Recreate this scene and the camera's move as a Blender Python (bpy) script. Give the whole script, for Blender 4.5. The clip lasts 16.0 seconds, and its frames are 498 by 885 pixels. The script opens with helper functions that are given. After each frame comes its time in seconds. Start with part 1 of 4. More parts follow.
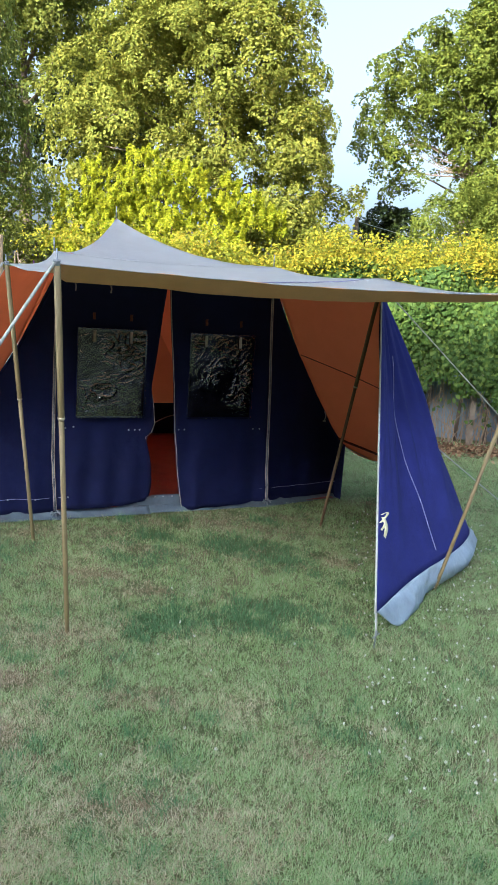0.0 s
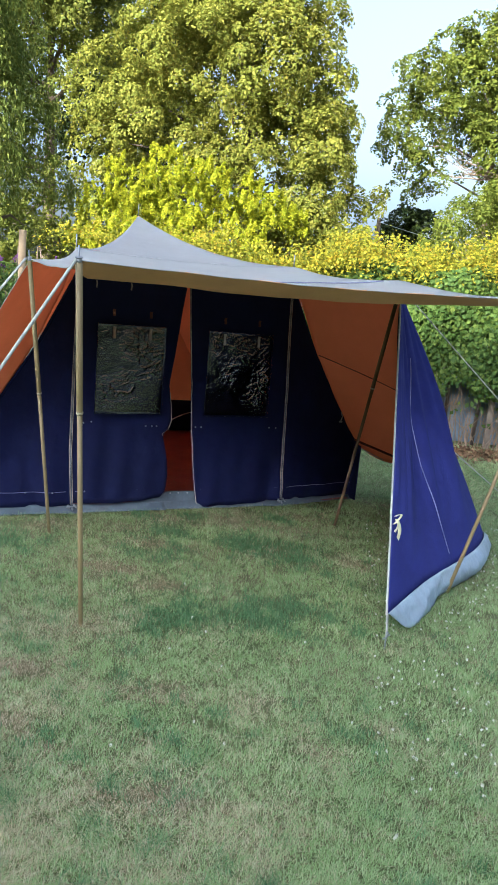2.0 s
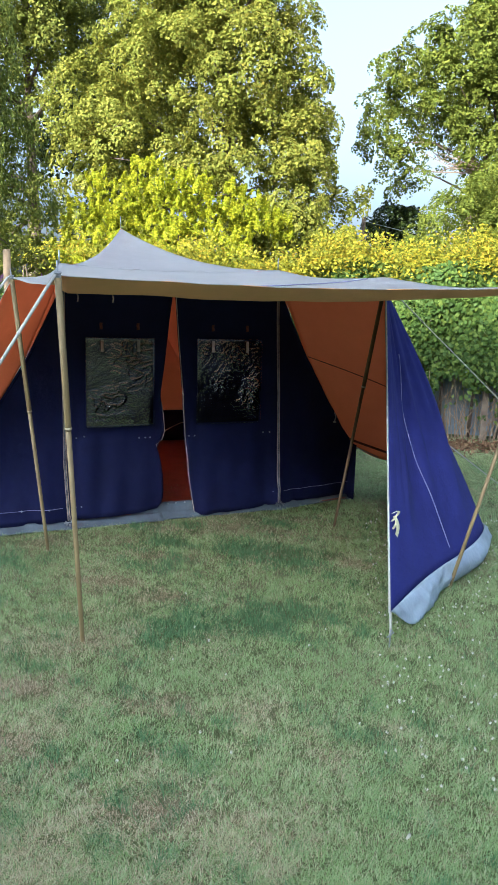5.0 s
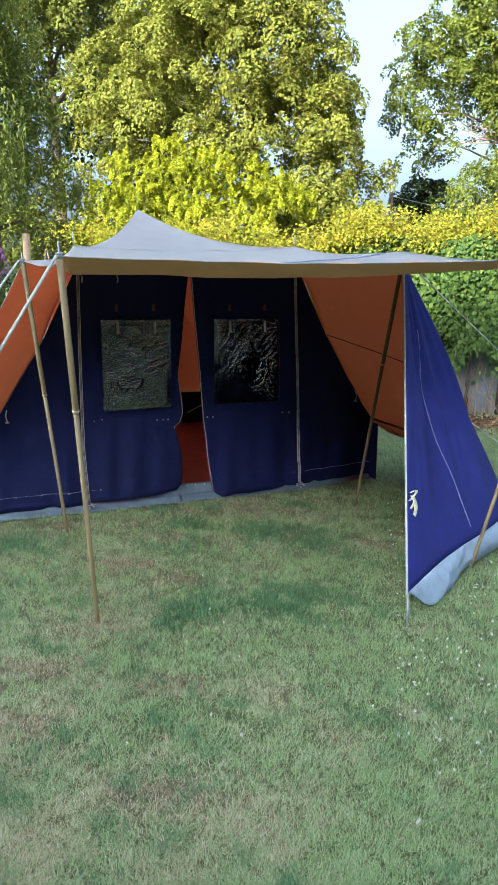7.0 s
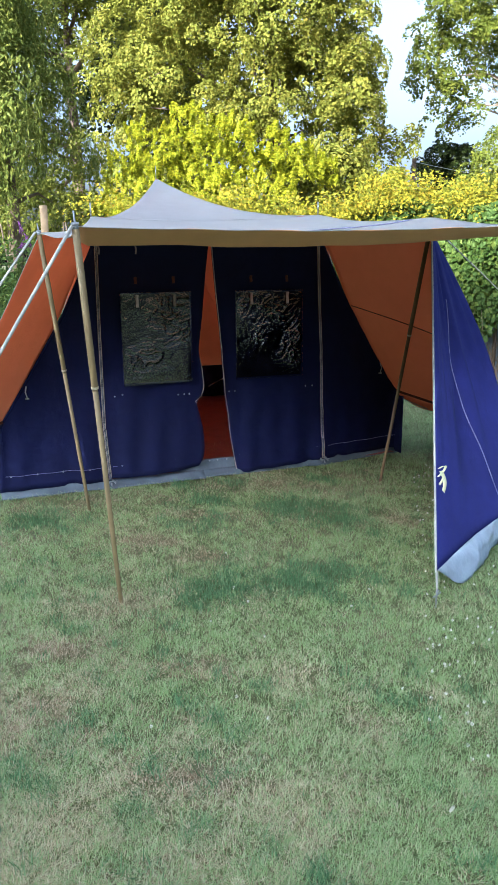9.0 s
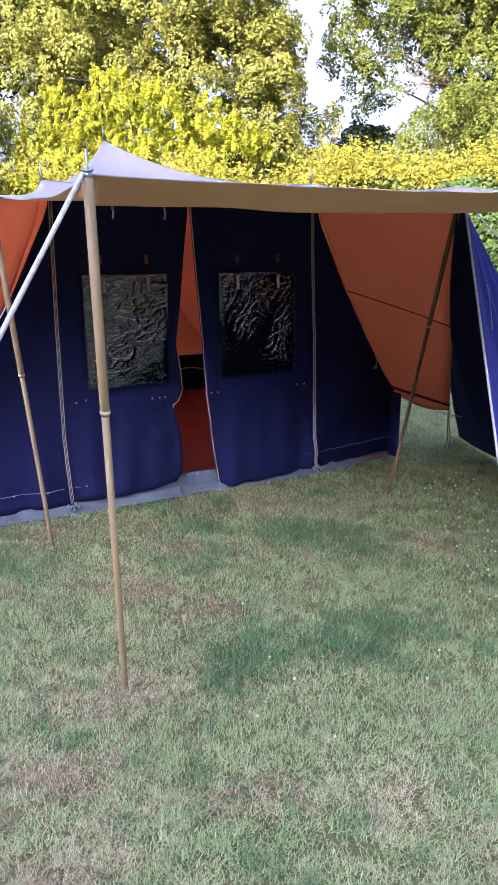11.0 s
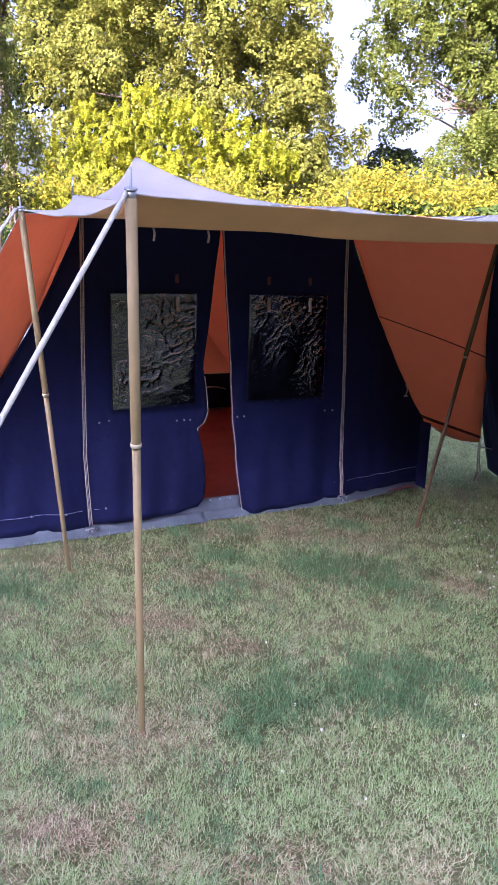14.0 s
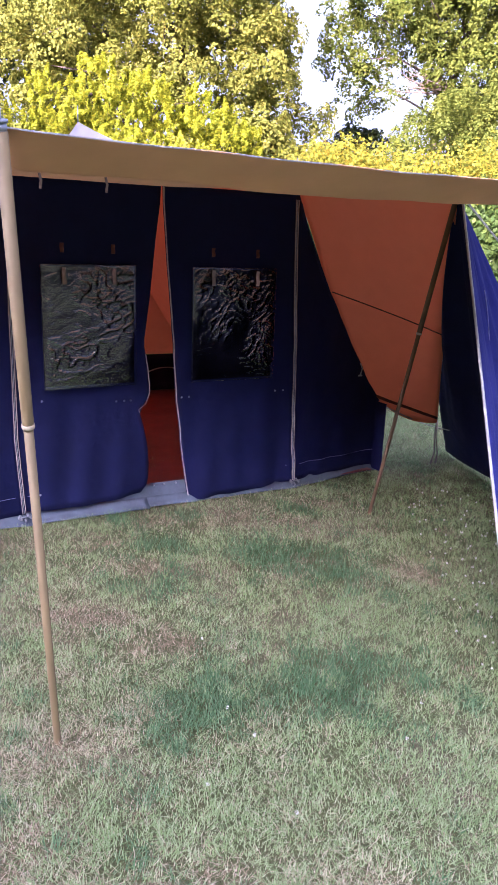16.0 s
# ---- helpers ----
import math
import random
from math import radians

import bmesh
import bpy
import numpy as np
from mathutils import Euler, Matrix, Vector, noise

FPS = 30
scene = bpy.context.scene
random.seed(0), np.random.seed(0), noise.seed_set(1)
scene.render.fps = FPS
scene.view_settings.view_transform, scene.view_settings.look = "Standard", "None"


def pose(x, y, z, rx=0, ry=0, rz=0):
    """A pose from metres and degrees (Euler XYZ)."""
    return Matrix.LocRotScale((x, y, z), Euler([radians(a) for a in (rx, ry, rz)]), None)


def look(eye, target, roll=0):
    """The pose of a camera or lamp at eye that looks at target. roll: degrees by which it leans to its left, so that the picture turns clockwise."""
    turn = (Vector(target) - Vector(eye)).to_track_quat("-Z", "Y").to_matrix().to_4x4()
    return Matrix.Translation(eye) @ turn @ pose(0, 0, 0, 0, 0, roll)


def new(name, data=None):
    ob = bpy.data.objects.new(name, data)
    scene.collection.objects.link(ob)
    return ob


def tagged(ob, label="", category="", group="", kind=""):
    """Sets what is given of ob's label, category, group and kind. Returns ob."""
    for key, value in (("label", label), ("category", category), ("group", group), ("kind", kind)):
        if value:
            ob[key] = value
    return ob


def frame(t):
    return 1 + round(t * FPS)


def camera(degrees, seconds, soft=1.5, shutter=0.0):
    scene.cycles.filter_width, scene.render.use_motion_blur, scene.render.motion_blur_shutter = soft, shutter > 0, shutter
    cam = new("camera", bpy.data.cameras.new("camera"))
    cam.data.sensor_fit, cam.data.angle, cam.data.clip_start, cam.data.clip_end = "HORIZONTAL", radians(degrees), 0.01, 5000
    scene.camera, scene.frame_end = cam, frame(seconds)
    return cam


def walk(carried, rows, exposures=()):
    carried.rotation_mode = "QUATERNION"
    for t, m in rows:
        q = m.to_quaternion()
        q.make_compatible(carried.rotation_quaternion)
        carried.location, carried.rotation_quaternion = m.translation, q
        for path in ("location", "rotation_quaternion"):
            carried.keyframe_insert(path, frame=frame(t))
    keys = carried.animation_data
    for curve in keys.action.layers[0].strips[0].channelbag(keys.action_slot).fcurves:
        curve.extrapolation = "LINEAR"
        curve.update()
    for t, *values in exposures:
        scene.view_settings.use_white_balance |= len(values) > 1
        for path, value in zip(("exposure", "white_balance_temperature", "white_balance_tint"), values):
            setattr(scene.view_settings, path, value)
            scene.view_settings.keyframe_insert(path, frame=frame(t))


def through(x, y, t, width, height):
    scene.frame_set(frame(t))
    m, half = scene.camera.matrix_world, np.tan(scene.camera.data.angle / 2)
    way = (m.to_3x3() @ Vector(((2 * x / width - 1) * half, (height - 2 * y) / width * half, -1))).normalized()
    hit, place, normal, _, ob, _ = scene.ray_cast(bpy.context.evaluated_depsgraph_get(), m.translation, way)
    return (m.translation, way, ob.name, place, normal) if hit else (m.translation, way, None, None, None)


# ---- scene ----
cam = camera(37.9, 16.0)

PATH = [
    (0, (0.314, -0.251, 1.734), (0.106, 1.703, 1.366), 4.0),
    (0.5, (0.312, -0.268, 1.739), (0.091, 1.685, 1.369), 3.9),
    (1, (0.319, -0.266, 1.735), (0.081, 1.686, 1.367), 4.0),
    (1.5, (0.32, -0.282, 1.738), (0.065, 1.668, 1.374), 4.5),
    (2, (0.323, -0.276, 1.736), (0.07, 1.672, 1.362), 5.1),
    (2.5, (0.321, -0.267, 1.734), (0.079, 1.68, 1.345), 5.0),
    (3, (0.338, -0.264, 1.728), (0.098, 1.684, 1.343), 4.1),
    (5.5, (0.367, -0.252, 1.735), (0.116, 1.7, 1.379), 1.5),
    (6, (0.385, -0.241, 1.736), (0.133, 1.71, 1.374), 1.3),
    (6.5, (0.414, -0.22, 1.732), (0.134, 1.723, 1.352), 1.1),
    (7, (0.446, -0.194, 1.722), (0.114, 1.735, 1.311), 0.4),
    (7.5, (0.452, -0.189, 1.724), (0.069, 1.723, 1.279), -0.4),
    (8, (0.44, -0.189, 1.722), (0.027, 1.712, 1.257), -0.6),
    (8.5, (0.43, -0.168, 1.72), (0.02, 1.731, 1.245), -0.3),
    (8.7, (0.431, -0.153, 1.72), (0.029, 1.746, 1.242), -0.3),
    (10.8, (-0.174, 0.666, 1.666), (-0.362, 2.584, 1.13), -0.1),
    (11, (-0.259, 0.723, 1.684), (-0.408, 2.645, 1.153), 0.1),
    (11.5, (-0.318, 0.811, 1.696), (-0.381, 2.748, 1.204), 0.7),
    (12, (-0.332, 0.822, 1.711), (-0.409, 2.769, 1.263), 1.5),
    (12.5, (-0.338, 0.836, 1.718), (-0.446, 2.783, 1.271), 1.9),
    (13, (-0.349, 0.853, 1.711), (-0.484, 2.795, 1.25), 2.1),
    (13.5, (-0.361, 0.855, 1.714), (-0.525, 2.791, 1.239), 2.1),
    (14, (-0.344, 0.871, 1.708), (-0.535, 2.801, 1.22), 1.9),
    (14.5, (-0.318, 0.872, 1.706), (-0.534, 2.798, 1.214), 1.5),
    (15, (-0.286, 0.908, 1.703), (-0.513, 2.833, 1.211), 1.2),
    (15.5, (-0.219, 0.973, 1.695), (-0.419, 2.899, 1.194), 1.5),
    (16, (-0.217, 1.116, 1.648), (-0.321, 3.042, 1.117), 2.3),
]
walk(cam, [(t, look(eye, target, roll)) for t, eye, target, roll in PATH],
     [(0, 1.80, 5230, 5), (8.5, 1.90, 5100, 5), (11, 2.26, 5100, 34), (14.5, 2.24, 5120, 40), (16, 2.39, 5200, 44)])


# ---- world, sun, exposure ----
SUN_AZ, SUN_EL = radians(202), radians(22)      # where the sun stands, clockwise from +y
world = bpy.data.worlds.new("evening_sky")
scene.world = world
world.use_nodes = True
wn = world.node_tree
sky = wn.nodes.new("ShaderNodeTexSky")
sky.sky_type, sky.sun_disc = "NISHITA", False
sky.sun_elevation, sky.sun_rotation = SUN_EL, SUN_AZ
sky.air_density, sky.dust_density, sky.ozone_density = 1.0, 9.0, 1.0
haze = wn.nodes.new("ShaderNodeHueSaturation")     # thin evening haze pales the blue
haze.inputs["Saturation"].default_value = 0.50
wn.links.new(sky.outputs[0], haze.inputs["Color"])
wn.links.new(haze.outputs[0], wn.nodes["Background"].inputs[0])
wn.nodes["Background"].inputs[1].default_value = 0.15
sun = new("sun", bpy.data.lights.new("sun", "SUN"))
sun.data.energy, sun.data.angle, sun.data.color = 5.5, radians(0.6), (1.0, 0.85, 0.60)
sun_from = Vector((math.sin(SUN_AZ) * math.cos(SUN_EL), math.cos(SUN_AZ) * math.cos(SUN_EL), math.sin(SUN_EL)))
sun.matrix_world = look(sun_from * 60, (0, 0, 0))


# ---- materials ----
def shader(name):
    m = bpy.data.materials.new(name)
    m.use_nodes = True
    nt = m.node_tree
    return m, nt, nt.nodes["Principled BSDF"], nt.nodes["Material Output"]


def ramp_of(nt, fac, stops):
    r = nt.nodes.new("ShaderNodeValToRGB")
    while len(r.color_ramp.elements) < len(stops):
        r.color_ramp.elements.new(0.5)
    for e, (p, c) in zip(r.color_ramp.elements, stops):
        e.position, e.color = p, (*c, 1)
    nt.links.new(fac, r.inputs[0])
    return r.outputs[0]


def noise_of(nt, scale, detail=4.0, rough=0.6, where="Object"):
    co = nt.nodes.new("ShaderNodeTexCoord")
    n = nt.nodes.new("ShaderNodeTexNoise")
    n.inputs["Scale"].default_value, n.inputs["Detail"].default_value, n.inputs["Roughness"].default_value = scale, detail, rough
    nt.links.new(co.outputs[where], n.inputs["Vector"])
    return n.outputs["Fac"]


def bump_of(nt, bsdf, height, strength, dist):
    b = nt.nodes.new("ShaderNodeBump")
    b.inputs["Strength"].default_value, b.inputs["Distance"].default_value = strength, dist
    nt.links.new(height, b.inputs["Height"])
    nt.links.new(b.outputs[0], bsdf.inputs["Normal"])


def tint(c, k):
    return tuple(min(1.0, v * k) for v in c)


def surface(name, col, rough=0.7, metal=0.0, scale=8.0, var=0.25, fine=120.0, bump=0.15, dist=0.002):
    m, nt, b, _ = shader(name)
    big = noise_of(nt, scale)
    nt.links.new(ramp_of(nt, big, [(0.3, tint(col, 1 - var)), (0.7, tint(col, 1 + var))]), b.inputs["Base Color"])
    b.inputs["Roughness"].default_value, b.inputs["Metallic"].default_value = rough, metal
    bump_of(nt, b, noise_of(nt, fine, 3.0), bump, dist)
    return m


def canvas(name, col, through=0.35, glow=None, stain=0.18, weave=900.0):
    """Woven cotton: matt, faintly mottled, creased, and letting some light through."""
    m, nt, b, out = shader(name)
    big, mid = noise_of(nt, 1.7, 5.0), noise_of(nt, 9.0, 4.0)
    mixn = nt.nodes.new("ShaderNodeMath")
    mixn.operation = "MULTIPLY_ADD"
    mixn.inputs[1].default_value, mixn.inputs[2].default_value = 0.4, 0.0
    nt.links.new(mid, mixn.inputs[0])
    add = nt.nodes.new("ShaderNodeMath")
    add.operation = "MULTIPLY_ADD"
    add.inputs[1].default_value = 0.6
    nt.links.new(big, add.inputs[0])
    nt.links.new(mixn.outputs[0], add.inputs[2])
    c = ramp_of(nt, add.outputs[0], [(0.35, tint(col, 1 - stain)), (0.65, tint(col, 1 + stain))])
    nt.links.new(c, b.inputs["Base Color"])
    b.inputs["Roughness"].default_value = 0.85
    b.inputs["Specular IOR Level"].default_value = 0.25
    h = nt.nodes.new("ShaderNodeMath")
    h.operation = "MULTIPLY_ADD"
    h.inputs[1].default_value = 0.05
    nt.links.new(noise_of(nt, weave, 1.0), h.inputs[0])
    nt.links.new(noise_of(nt, 5.0, 4.0, 0.5), h.inputs[2])
    bump_of(nt, b, h.outputs[0], 0.5, 0.04)
    if through:
        tr = nt.nodes.new("ShaderNodeBsdfTranslucent")
        tr.inputs[0].default_value = (*(glow or col), 1)
        mx = nt.nodes.new("ShaderNodeMixShader")
        mx.inputs[0].default_value = through
        nt.links.new(b.outputs[0], mx.inputs[1])
        nt.links.new(tr.outputs[0], mx.inputs[2])
        nt.links.new(mx.outputs[0], out.inputs[0])
    return m


def leafy(name, stops, through=0.35, rough=0.5, patch=0.0, patch_scale=0.6):
    """Leaves or blades, each with a tone of its own, and slow drifts over the crown."""
    m, nt, b, out = shader(name)
    g = nt.nodes.new("ShaderNodeNewGeometry")
    fac = g.outputs["Random Per Island"]
    if patch:
        a = nt.nodes.new("ShaderNodeMath")
        a.operation = "MULTIPLY_ADD"
        a.inputs[1].default_value = 1 - patch
        nt.links.new(fac, a.inputs[0])
        s = nt.nodes.new("ShaderNodeMath")
        s.operation = "MULTIPLY"
        s.inputs[1].default_value = patch
        nt.links.new(noise_of(nt, patch_scale, 3.0), s.inputs[0])
        nt.links.new(s.outputs[0], a.inputs[2])
        fac = a.outputs[0]
    c = ramp_of(nt, fac, stops)
    nt.links.new(c, b.inputs["Base Color"])
    b.inputs["Roughness"].default_value = rough
    b.inputs["Specular IOR Level"].default_value = 0.22
    tr = nt.nodes.new("ShaderNodeBsdfTranslucent")
    nt.links.new(c, tr.inputs[0])
    mx = nt.nodes.new("ShaderNodeMixShader")
    mx.inputs[0].default_value = through
    nt.links.new(b.outputs[0], mx.inputs[1])
    nt.links.new(tr.outputs[0], mx.inputs[2])
    nt.links.new(mx.outputs[0], out.inputs[0])
    return m


# blue cloth in two tones: first as in the awning's shade, then as lit outside
BLUE_SHADE = canvas("shade-darkened blue canvas", (0.0050, 0.0075, 0.048), 0.01)
BLUE_LIT = canvas("blue canvas", (0.023, 0.027, 0.165), 0.05)
GREY = canvas("pale grey canvas", (0.37, 0.40, 0.42), 0.40, (0.66, 0.68, 0.68), 0.09)
ORANGE = canvas("orange lining", (0.72, 0.285, 0.15), 0.52, (0.95, 0.20, 0.065), 0.10)
TAN = canvas("tan canvas", (0.74, 0.42, 0.22), 0.12, None, 0.08)
# grey coating of skirt and sill, darkened for the shade under the awning
PVC_SHADE = surface("grey coated skirt toned for shade", (0.09, 0.115, 0.145), 0.5, 0, 6, 0.3, 40, 0.4, 0.01)
REDFLOOR = surface("red groundsheet", (0.19, 0.042, 0.036), 0.55, 0, 5, 0.25, 60, 0.4, 0.006)
WOOD = surface("varnished pole", (0.185, 0.140, 0.062), 0.6, 0.0, 3, 0.10, 200, 0.15, 0.001)
WOODDARK = surface("worn brown pole", (0.14, 0.088, 0.04), 0.65, 0.0, 9, 0.2, 200, 0.15, 0.001)
STEEL = surface("dull steel", (0.30, 0.32, 0.34), 0.4, 0.9, 40, 0.2, 300, 0.1, 0.0005)
ROPE = surface("white rope", (0.38, 0.38, 0.34), 0.8, 0, 60, 0.2, 500, 0.5, 0.002)
ZIPTAPE = surface("pale zip tape", (0.42, 0.36, 0.32), 0.6, 0, 30, 0.3, 400, 0.6, 0.002)
STRAP = surface("faded strap", (0.22, 0.16, 0.13), 0.8, 0, 30, 0.3, 400, 0.4, 0.001)
RIBBON = surface("cream ribbon", (0.66, 0.64, 0.42), 0.8, 0, 30, 0.15, 300, 0.3, 0.001)
SEAM = surface("dark seam", (0.10, 0.028, 0.014), 0.8, 0, 30, 0.2, 300, 0.3, 0.001)
THREAD = surface("grey stitching", (0.26, 0.26, 0.40), 0.7, 0, 60, 0.2, 500, 0.3, 0.001)
BACKING = surface("black window backing", (0.007, 0.006, 0.010), 0.8, 0, 14, 0.5, 300, 0.3, 0.002)
BACKING.node_tree.nodes["Principled BSDF"].inputs["Specular IOR Level"].default_value = 0.03
BARK = surface("bark", (0.09, 0.065, 0.045), 0.9, 0, 3, 0.4, 25, 0.8, 0.03)
TWIG = surface("dry twigs", (0.22, 0.16, 0.11), 0.9, 0, 9, 0.4, 60, 0.4, 0.004)
CUTWOOD = surface("pale cut wood", (0.32, 0.22, 0.12), 0.8, 0, 6, 0.3, 60, 0.5, 0.01)
# near-black colour for unseen walls, so the window panes mirror something dark
DARKWALL = surface("dark unseen wall", (0.022, 0.032, 0.014), 0.9, 0, 1.5, 0.5, 12, 0.8, 0.05)
BRICK = surface("brickwork", (0.26, 0.13, 0.09), 0.9, 0, 1.2, 0.2, 14, 0.6, 0.02)
# same grey coating for the hem, lightened as it lies in the open
PVC_LIT = surface("grey coated hem toned for open light", (0.27, 0.33, 0.41), 0.42, 0, 7, 0.2, 40, 0.4, 0.01)
GALV = surface("weathered fence sheet", (0.15, 0.19, 0.24), 0.55, 0.2, 2, 0.3, 30, 0.3, 0.01)
FENCEWOOD = surface("grey fence wood", (0.16, 0.13, 0.10), 0.9, 0, 5, 0.4, 60, 0.6, 0.01)
BAND = surface("silver joint tape", (0.45, 0.40, 0.27), 0.35, 0.3, 40, 0.2, 200, 0.2, 0.001)

# clear plastic window: thin, creased, glossy
PLASTIC, _nt, _b, _o = shader("clear window plastic")
_gl = _nt.nodes.new("ShaderNodeBsdfGlossy")
_gl.inputs["Roughness"].default_value = 0.02
_bp = _nt.nodes.new("ShaderNodeBump")
_bp.inputs["Strength"].default_value, _bp.inputs["Distance"].default_value = 0.25, 0.004
_nt.links.new(noise_of(_nt, 26.0, 2.0, 0.5), _bp.inputs["Height"])
_nt.links.new(_bp.outputs[0], _gl.inputs["Normal"])
_tr = _nt.nodes.new("ShaderNodeBsdfTransparent")
_mx = _nt.nodes.new("ShaderNodeMixShader")
_fr = _nt.nodes.new("ShaderNodeFresnel")
_fr.inputs[0].default_value = 1.8
_nt.links.new(_bp.outputs[0], _fr.inputs["Normal"])
_nt.links.new(_fr.outputs[0], _mx.inputs[0])
_nt.links.new(_tr.outputs[0], _mx.inputs[1])
_nt.links.new(_gl.outputs[0], _mx.inputs[2])
_nt.links.new(_mx.outputs[0], _o.inputs[0])

SYCAMORE = leafy("sycamore leaves", [(0.0, (0.072, 0.092, 0.011)), (0.4, (0.152, 0.165, 0.020)), (0.75, (0.255, 0.24, 0.034)), (1.0, (0.40, 0.27, 0.033))], 0.42, 0.75, 0.5, 0.45)
ASH = leafy("broad leaves", [(0.0, (0.05, 0.07, 0.010)), (0.5, (0.115, 0.130, 0.018)), (1.0, (0.225, 0.21, 0.033))], 0.40, 0.75, 0.45, 0.4)
OAK = leafy("oak leaves", [(0.0, (0.05, 0.075, 0.009)), (0.5, (0.115, 0.140, 0.016)), (1.0, (0.22, 0.215, 0.026))], 0.40, 0.75, 0.45, 0.5)
WILLOW = leafy("willow leaves", [(0.0, (0.075, 0.105, 0.02)), (0.5, (0.15, 0.185, 0.035)), (1.0, (0.30, 0.31, 0.06))], 0.42, 0.75, 0.3)
GOLD = leafy("golden leaves", [(0.0, (0.13, 0.19, 0.008)), (0.5, (0.36, 0.38, 0.010)), (1.0, (0.62, 0.56, 0.02))], 0.52, 0.7, 0.3)
HEDGE = leafy("hedge leaves", [(0.0, (0.03, 0.062, 0.012)), (0.5, (0.07, 0.12, 0.022)), (0.85, (0.135, 0.18, 0.03)), (1.0, (0.27, 0.25, 0.03))], 0.35, 0.65, 0.3, 0.8)
# yellow of the hedge top, brightened to carry the low sun
SHOOTS = leafy("sun-toned golden hedge shoots", [(0.0, (0.06, 0.085, 0.008)), (0.4, (0.20, 0.205, 0.014)), (0.75, (0.38, 0.33, 0.02)), (0.92, (0.50, 0.29, 0.025)), (1.0, (0.50, 0.18, 0.03))], 0.45, 0.7, 0.3, 0.9)
# leaf colour darkened to stand for the shade on the rear trees
SHADELEAF = leafy("shade-toned leaves", [(0.0, (0.015, 0.028, 0.005)), (1.0, (0.045, 0.06, 0.012))], 0.25)
GRASS = leafy("lawn grass", [(0.0, (0.20, 0.31, 0.11)), (0.45, (0.31, 0.43, 0.18)), (0.8, (0.46, 0.54, 0.29)), (1.0, (0.64, 0.66, 0.45))], 0.45, 0.7, 0.3, 1.3)
LUSH = leafy("lush dark grass", [(0.0, (0.065, 0.15, 0.06)), (0.6, (0.15, 0.27, 0.12)), (1.0, (0.33, 0.45, 0.24))], 0.45, 0.55, 0.2, 3.0)
STRAW = leafy("dry straw grass", [(0.0, (0.36, 0.29, 0.17)), (0.5, (0.54, 0.48, 0.30)), (1.0, (0.72, 0.67, 0.47))], 0.35, 0.7)
THATCH = leafy("brown dead grass", [(0.0, (0.21, 0.155, 0.09)), (0.5, (0.38, 0.30, 0.19)), (1.0, (0.62, 0.54, 0.38))], 0.25, 0.8)
BUDDLEIA = leafy("purple flower spikes", [(0.0, (0.10, 0.03, 0.14)), (1.0, (0.24, 0.09, 0.30))], 0.2, 0.7)
LITTER = leafy("dead leaves", [(0.0, (0.09, 0.05, 0.025)), (0.6, (0.18, 0.10, 0.05)), (1.0, (0.30, 0.20, 0.11))], 0.1, 0.8)
CLOVER = leafy("white clover heads", [(0.0, (0.55, 0.52, 0.42)), (1.0, (0.85, 0.85, 0.80))], 0.2, 0.8)

SOIL, _nt, _b, _o = shader("worn lawn ground")
_c = ramp_of(_nt, noise_of(_nt, 0.9, 8.0, 0.65), [(0.35, (0.082, 0.105, 0.030)), (0.5, (0.115, 0.125, 0.045)), (0.62, (0.16, 0.14, 0.075)), (0.75, (0.14, 0.11, 0.065))])
_nt.links.new(_c, _b.inputs["Base Color"])
_b.inputs["Roughness"].default_value = 0.95
bump_of(_nt, _b, noise_of(_nt, 60.0, 4.0), 0.8, 0.02)


# ---- building tools ----
def part(name, bm, mats, parent=None, label=""):
    me = bpy.data.meshes.new(name)
    bm.to_mesh(me)
    bm.free()
    for m in mats if isinstance(mats, (list, tuple)) else [mats]:
        me.materials.append(m)
    ob = new(name, me)
    if parent:
        ob.parent = parent
    if label:
        ob["label"] = label
    return ob


def base(name, m, label, category, group="", kind=""):
    e = new(name)
    e.empty_display_size = 0.1
    e.matrix_world = m
    return tagged(e, label, category, group, kind)


def sheet(fn, ns, nt, thick=0.004, keep=None):
    """A cloth of two faces: fn(s, t) is its outer side; the inner one (material 1) lies thick metres within."""
    g = [[Vector(fn(i / ns, j / nt)) for j in range(nt + 1)] for i in range(ns + 1)]
    bm = bmesh.new()
    outer, inner = [], []
    for i in range(ns + 1):
        ro, ri = [], []
        for j in range(nt + 1):
            a = g[min(i + 1, ns)][j] - g[max(i - 1, 0)][j]
            b = g[i][min(j + 1, nt)] - g[i][max(j - 1, 0)]
            n = a.cross(b)
            n = n.normalized() if n.length > 1e-9 else Vector((0, 0, 1))
            ro.append(bm.verts.new(g[i][j]))
            ri.append(bm.verts.new(g[i][j] - n * thick))
        outer.append(ro)
        inner.append(ri)

    def face(vs, k):
        if len(set(vs)) > 2:
            f = bm.faces.new(vs)
            f.material_index, f.smooth = k, True
    for i in range(ns):
        for j in range(nt):
            face([outer[i][j], outer[i + 1][j], outer[i + 1][j + 1], outer[i][j + 1]], 0)
            face([inner[i][j], inner[i][j + 1], inner[i + 1][j + 1], inner[i + 1][j]], 1)
    for i in range(ns):
        face([outer[i][0], inner[i][0], inner[i + 1][0], outer[i + 1][0]], 0)
        face([outer[i][nt], outer[i + 1][nt], inner[i + 1][nt], inner[i][nt]], 0)
    for j in range(nt):
        face([outer[0][j], outer[0][j + 1], inner[0][j + 1], inner[0][j]], 0)
        face([outer[ns][j], inner[ns][j], inner[ns][j + 1], outer[ns][j + 1]], 0)
    return bm


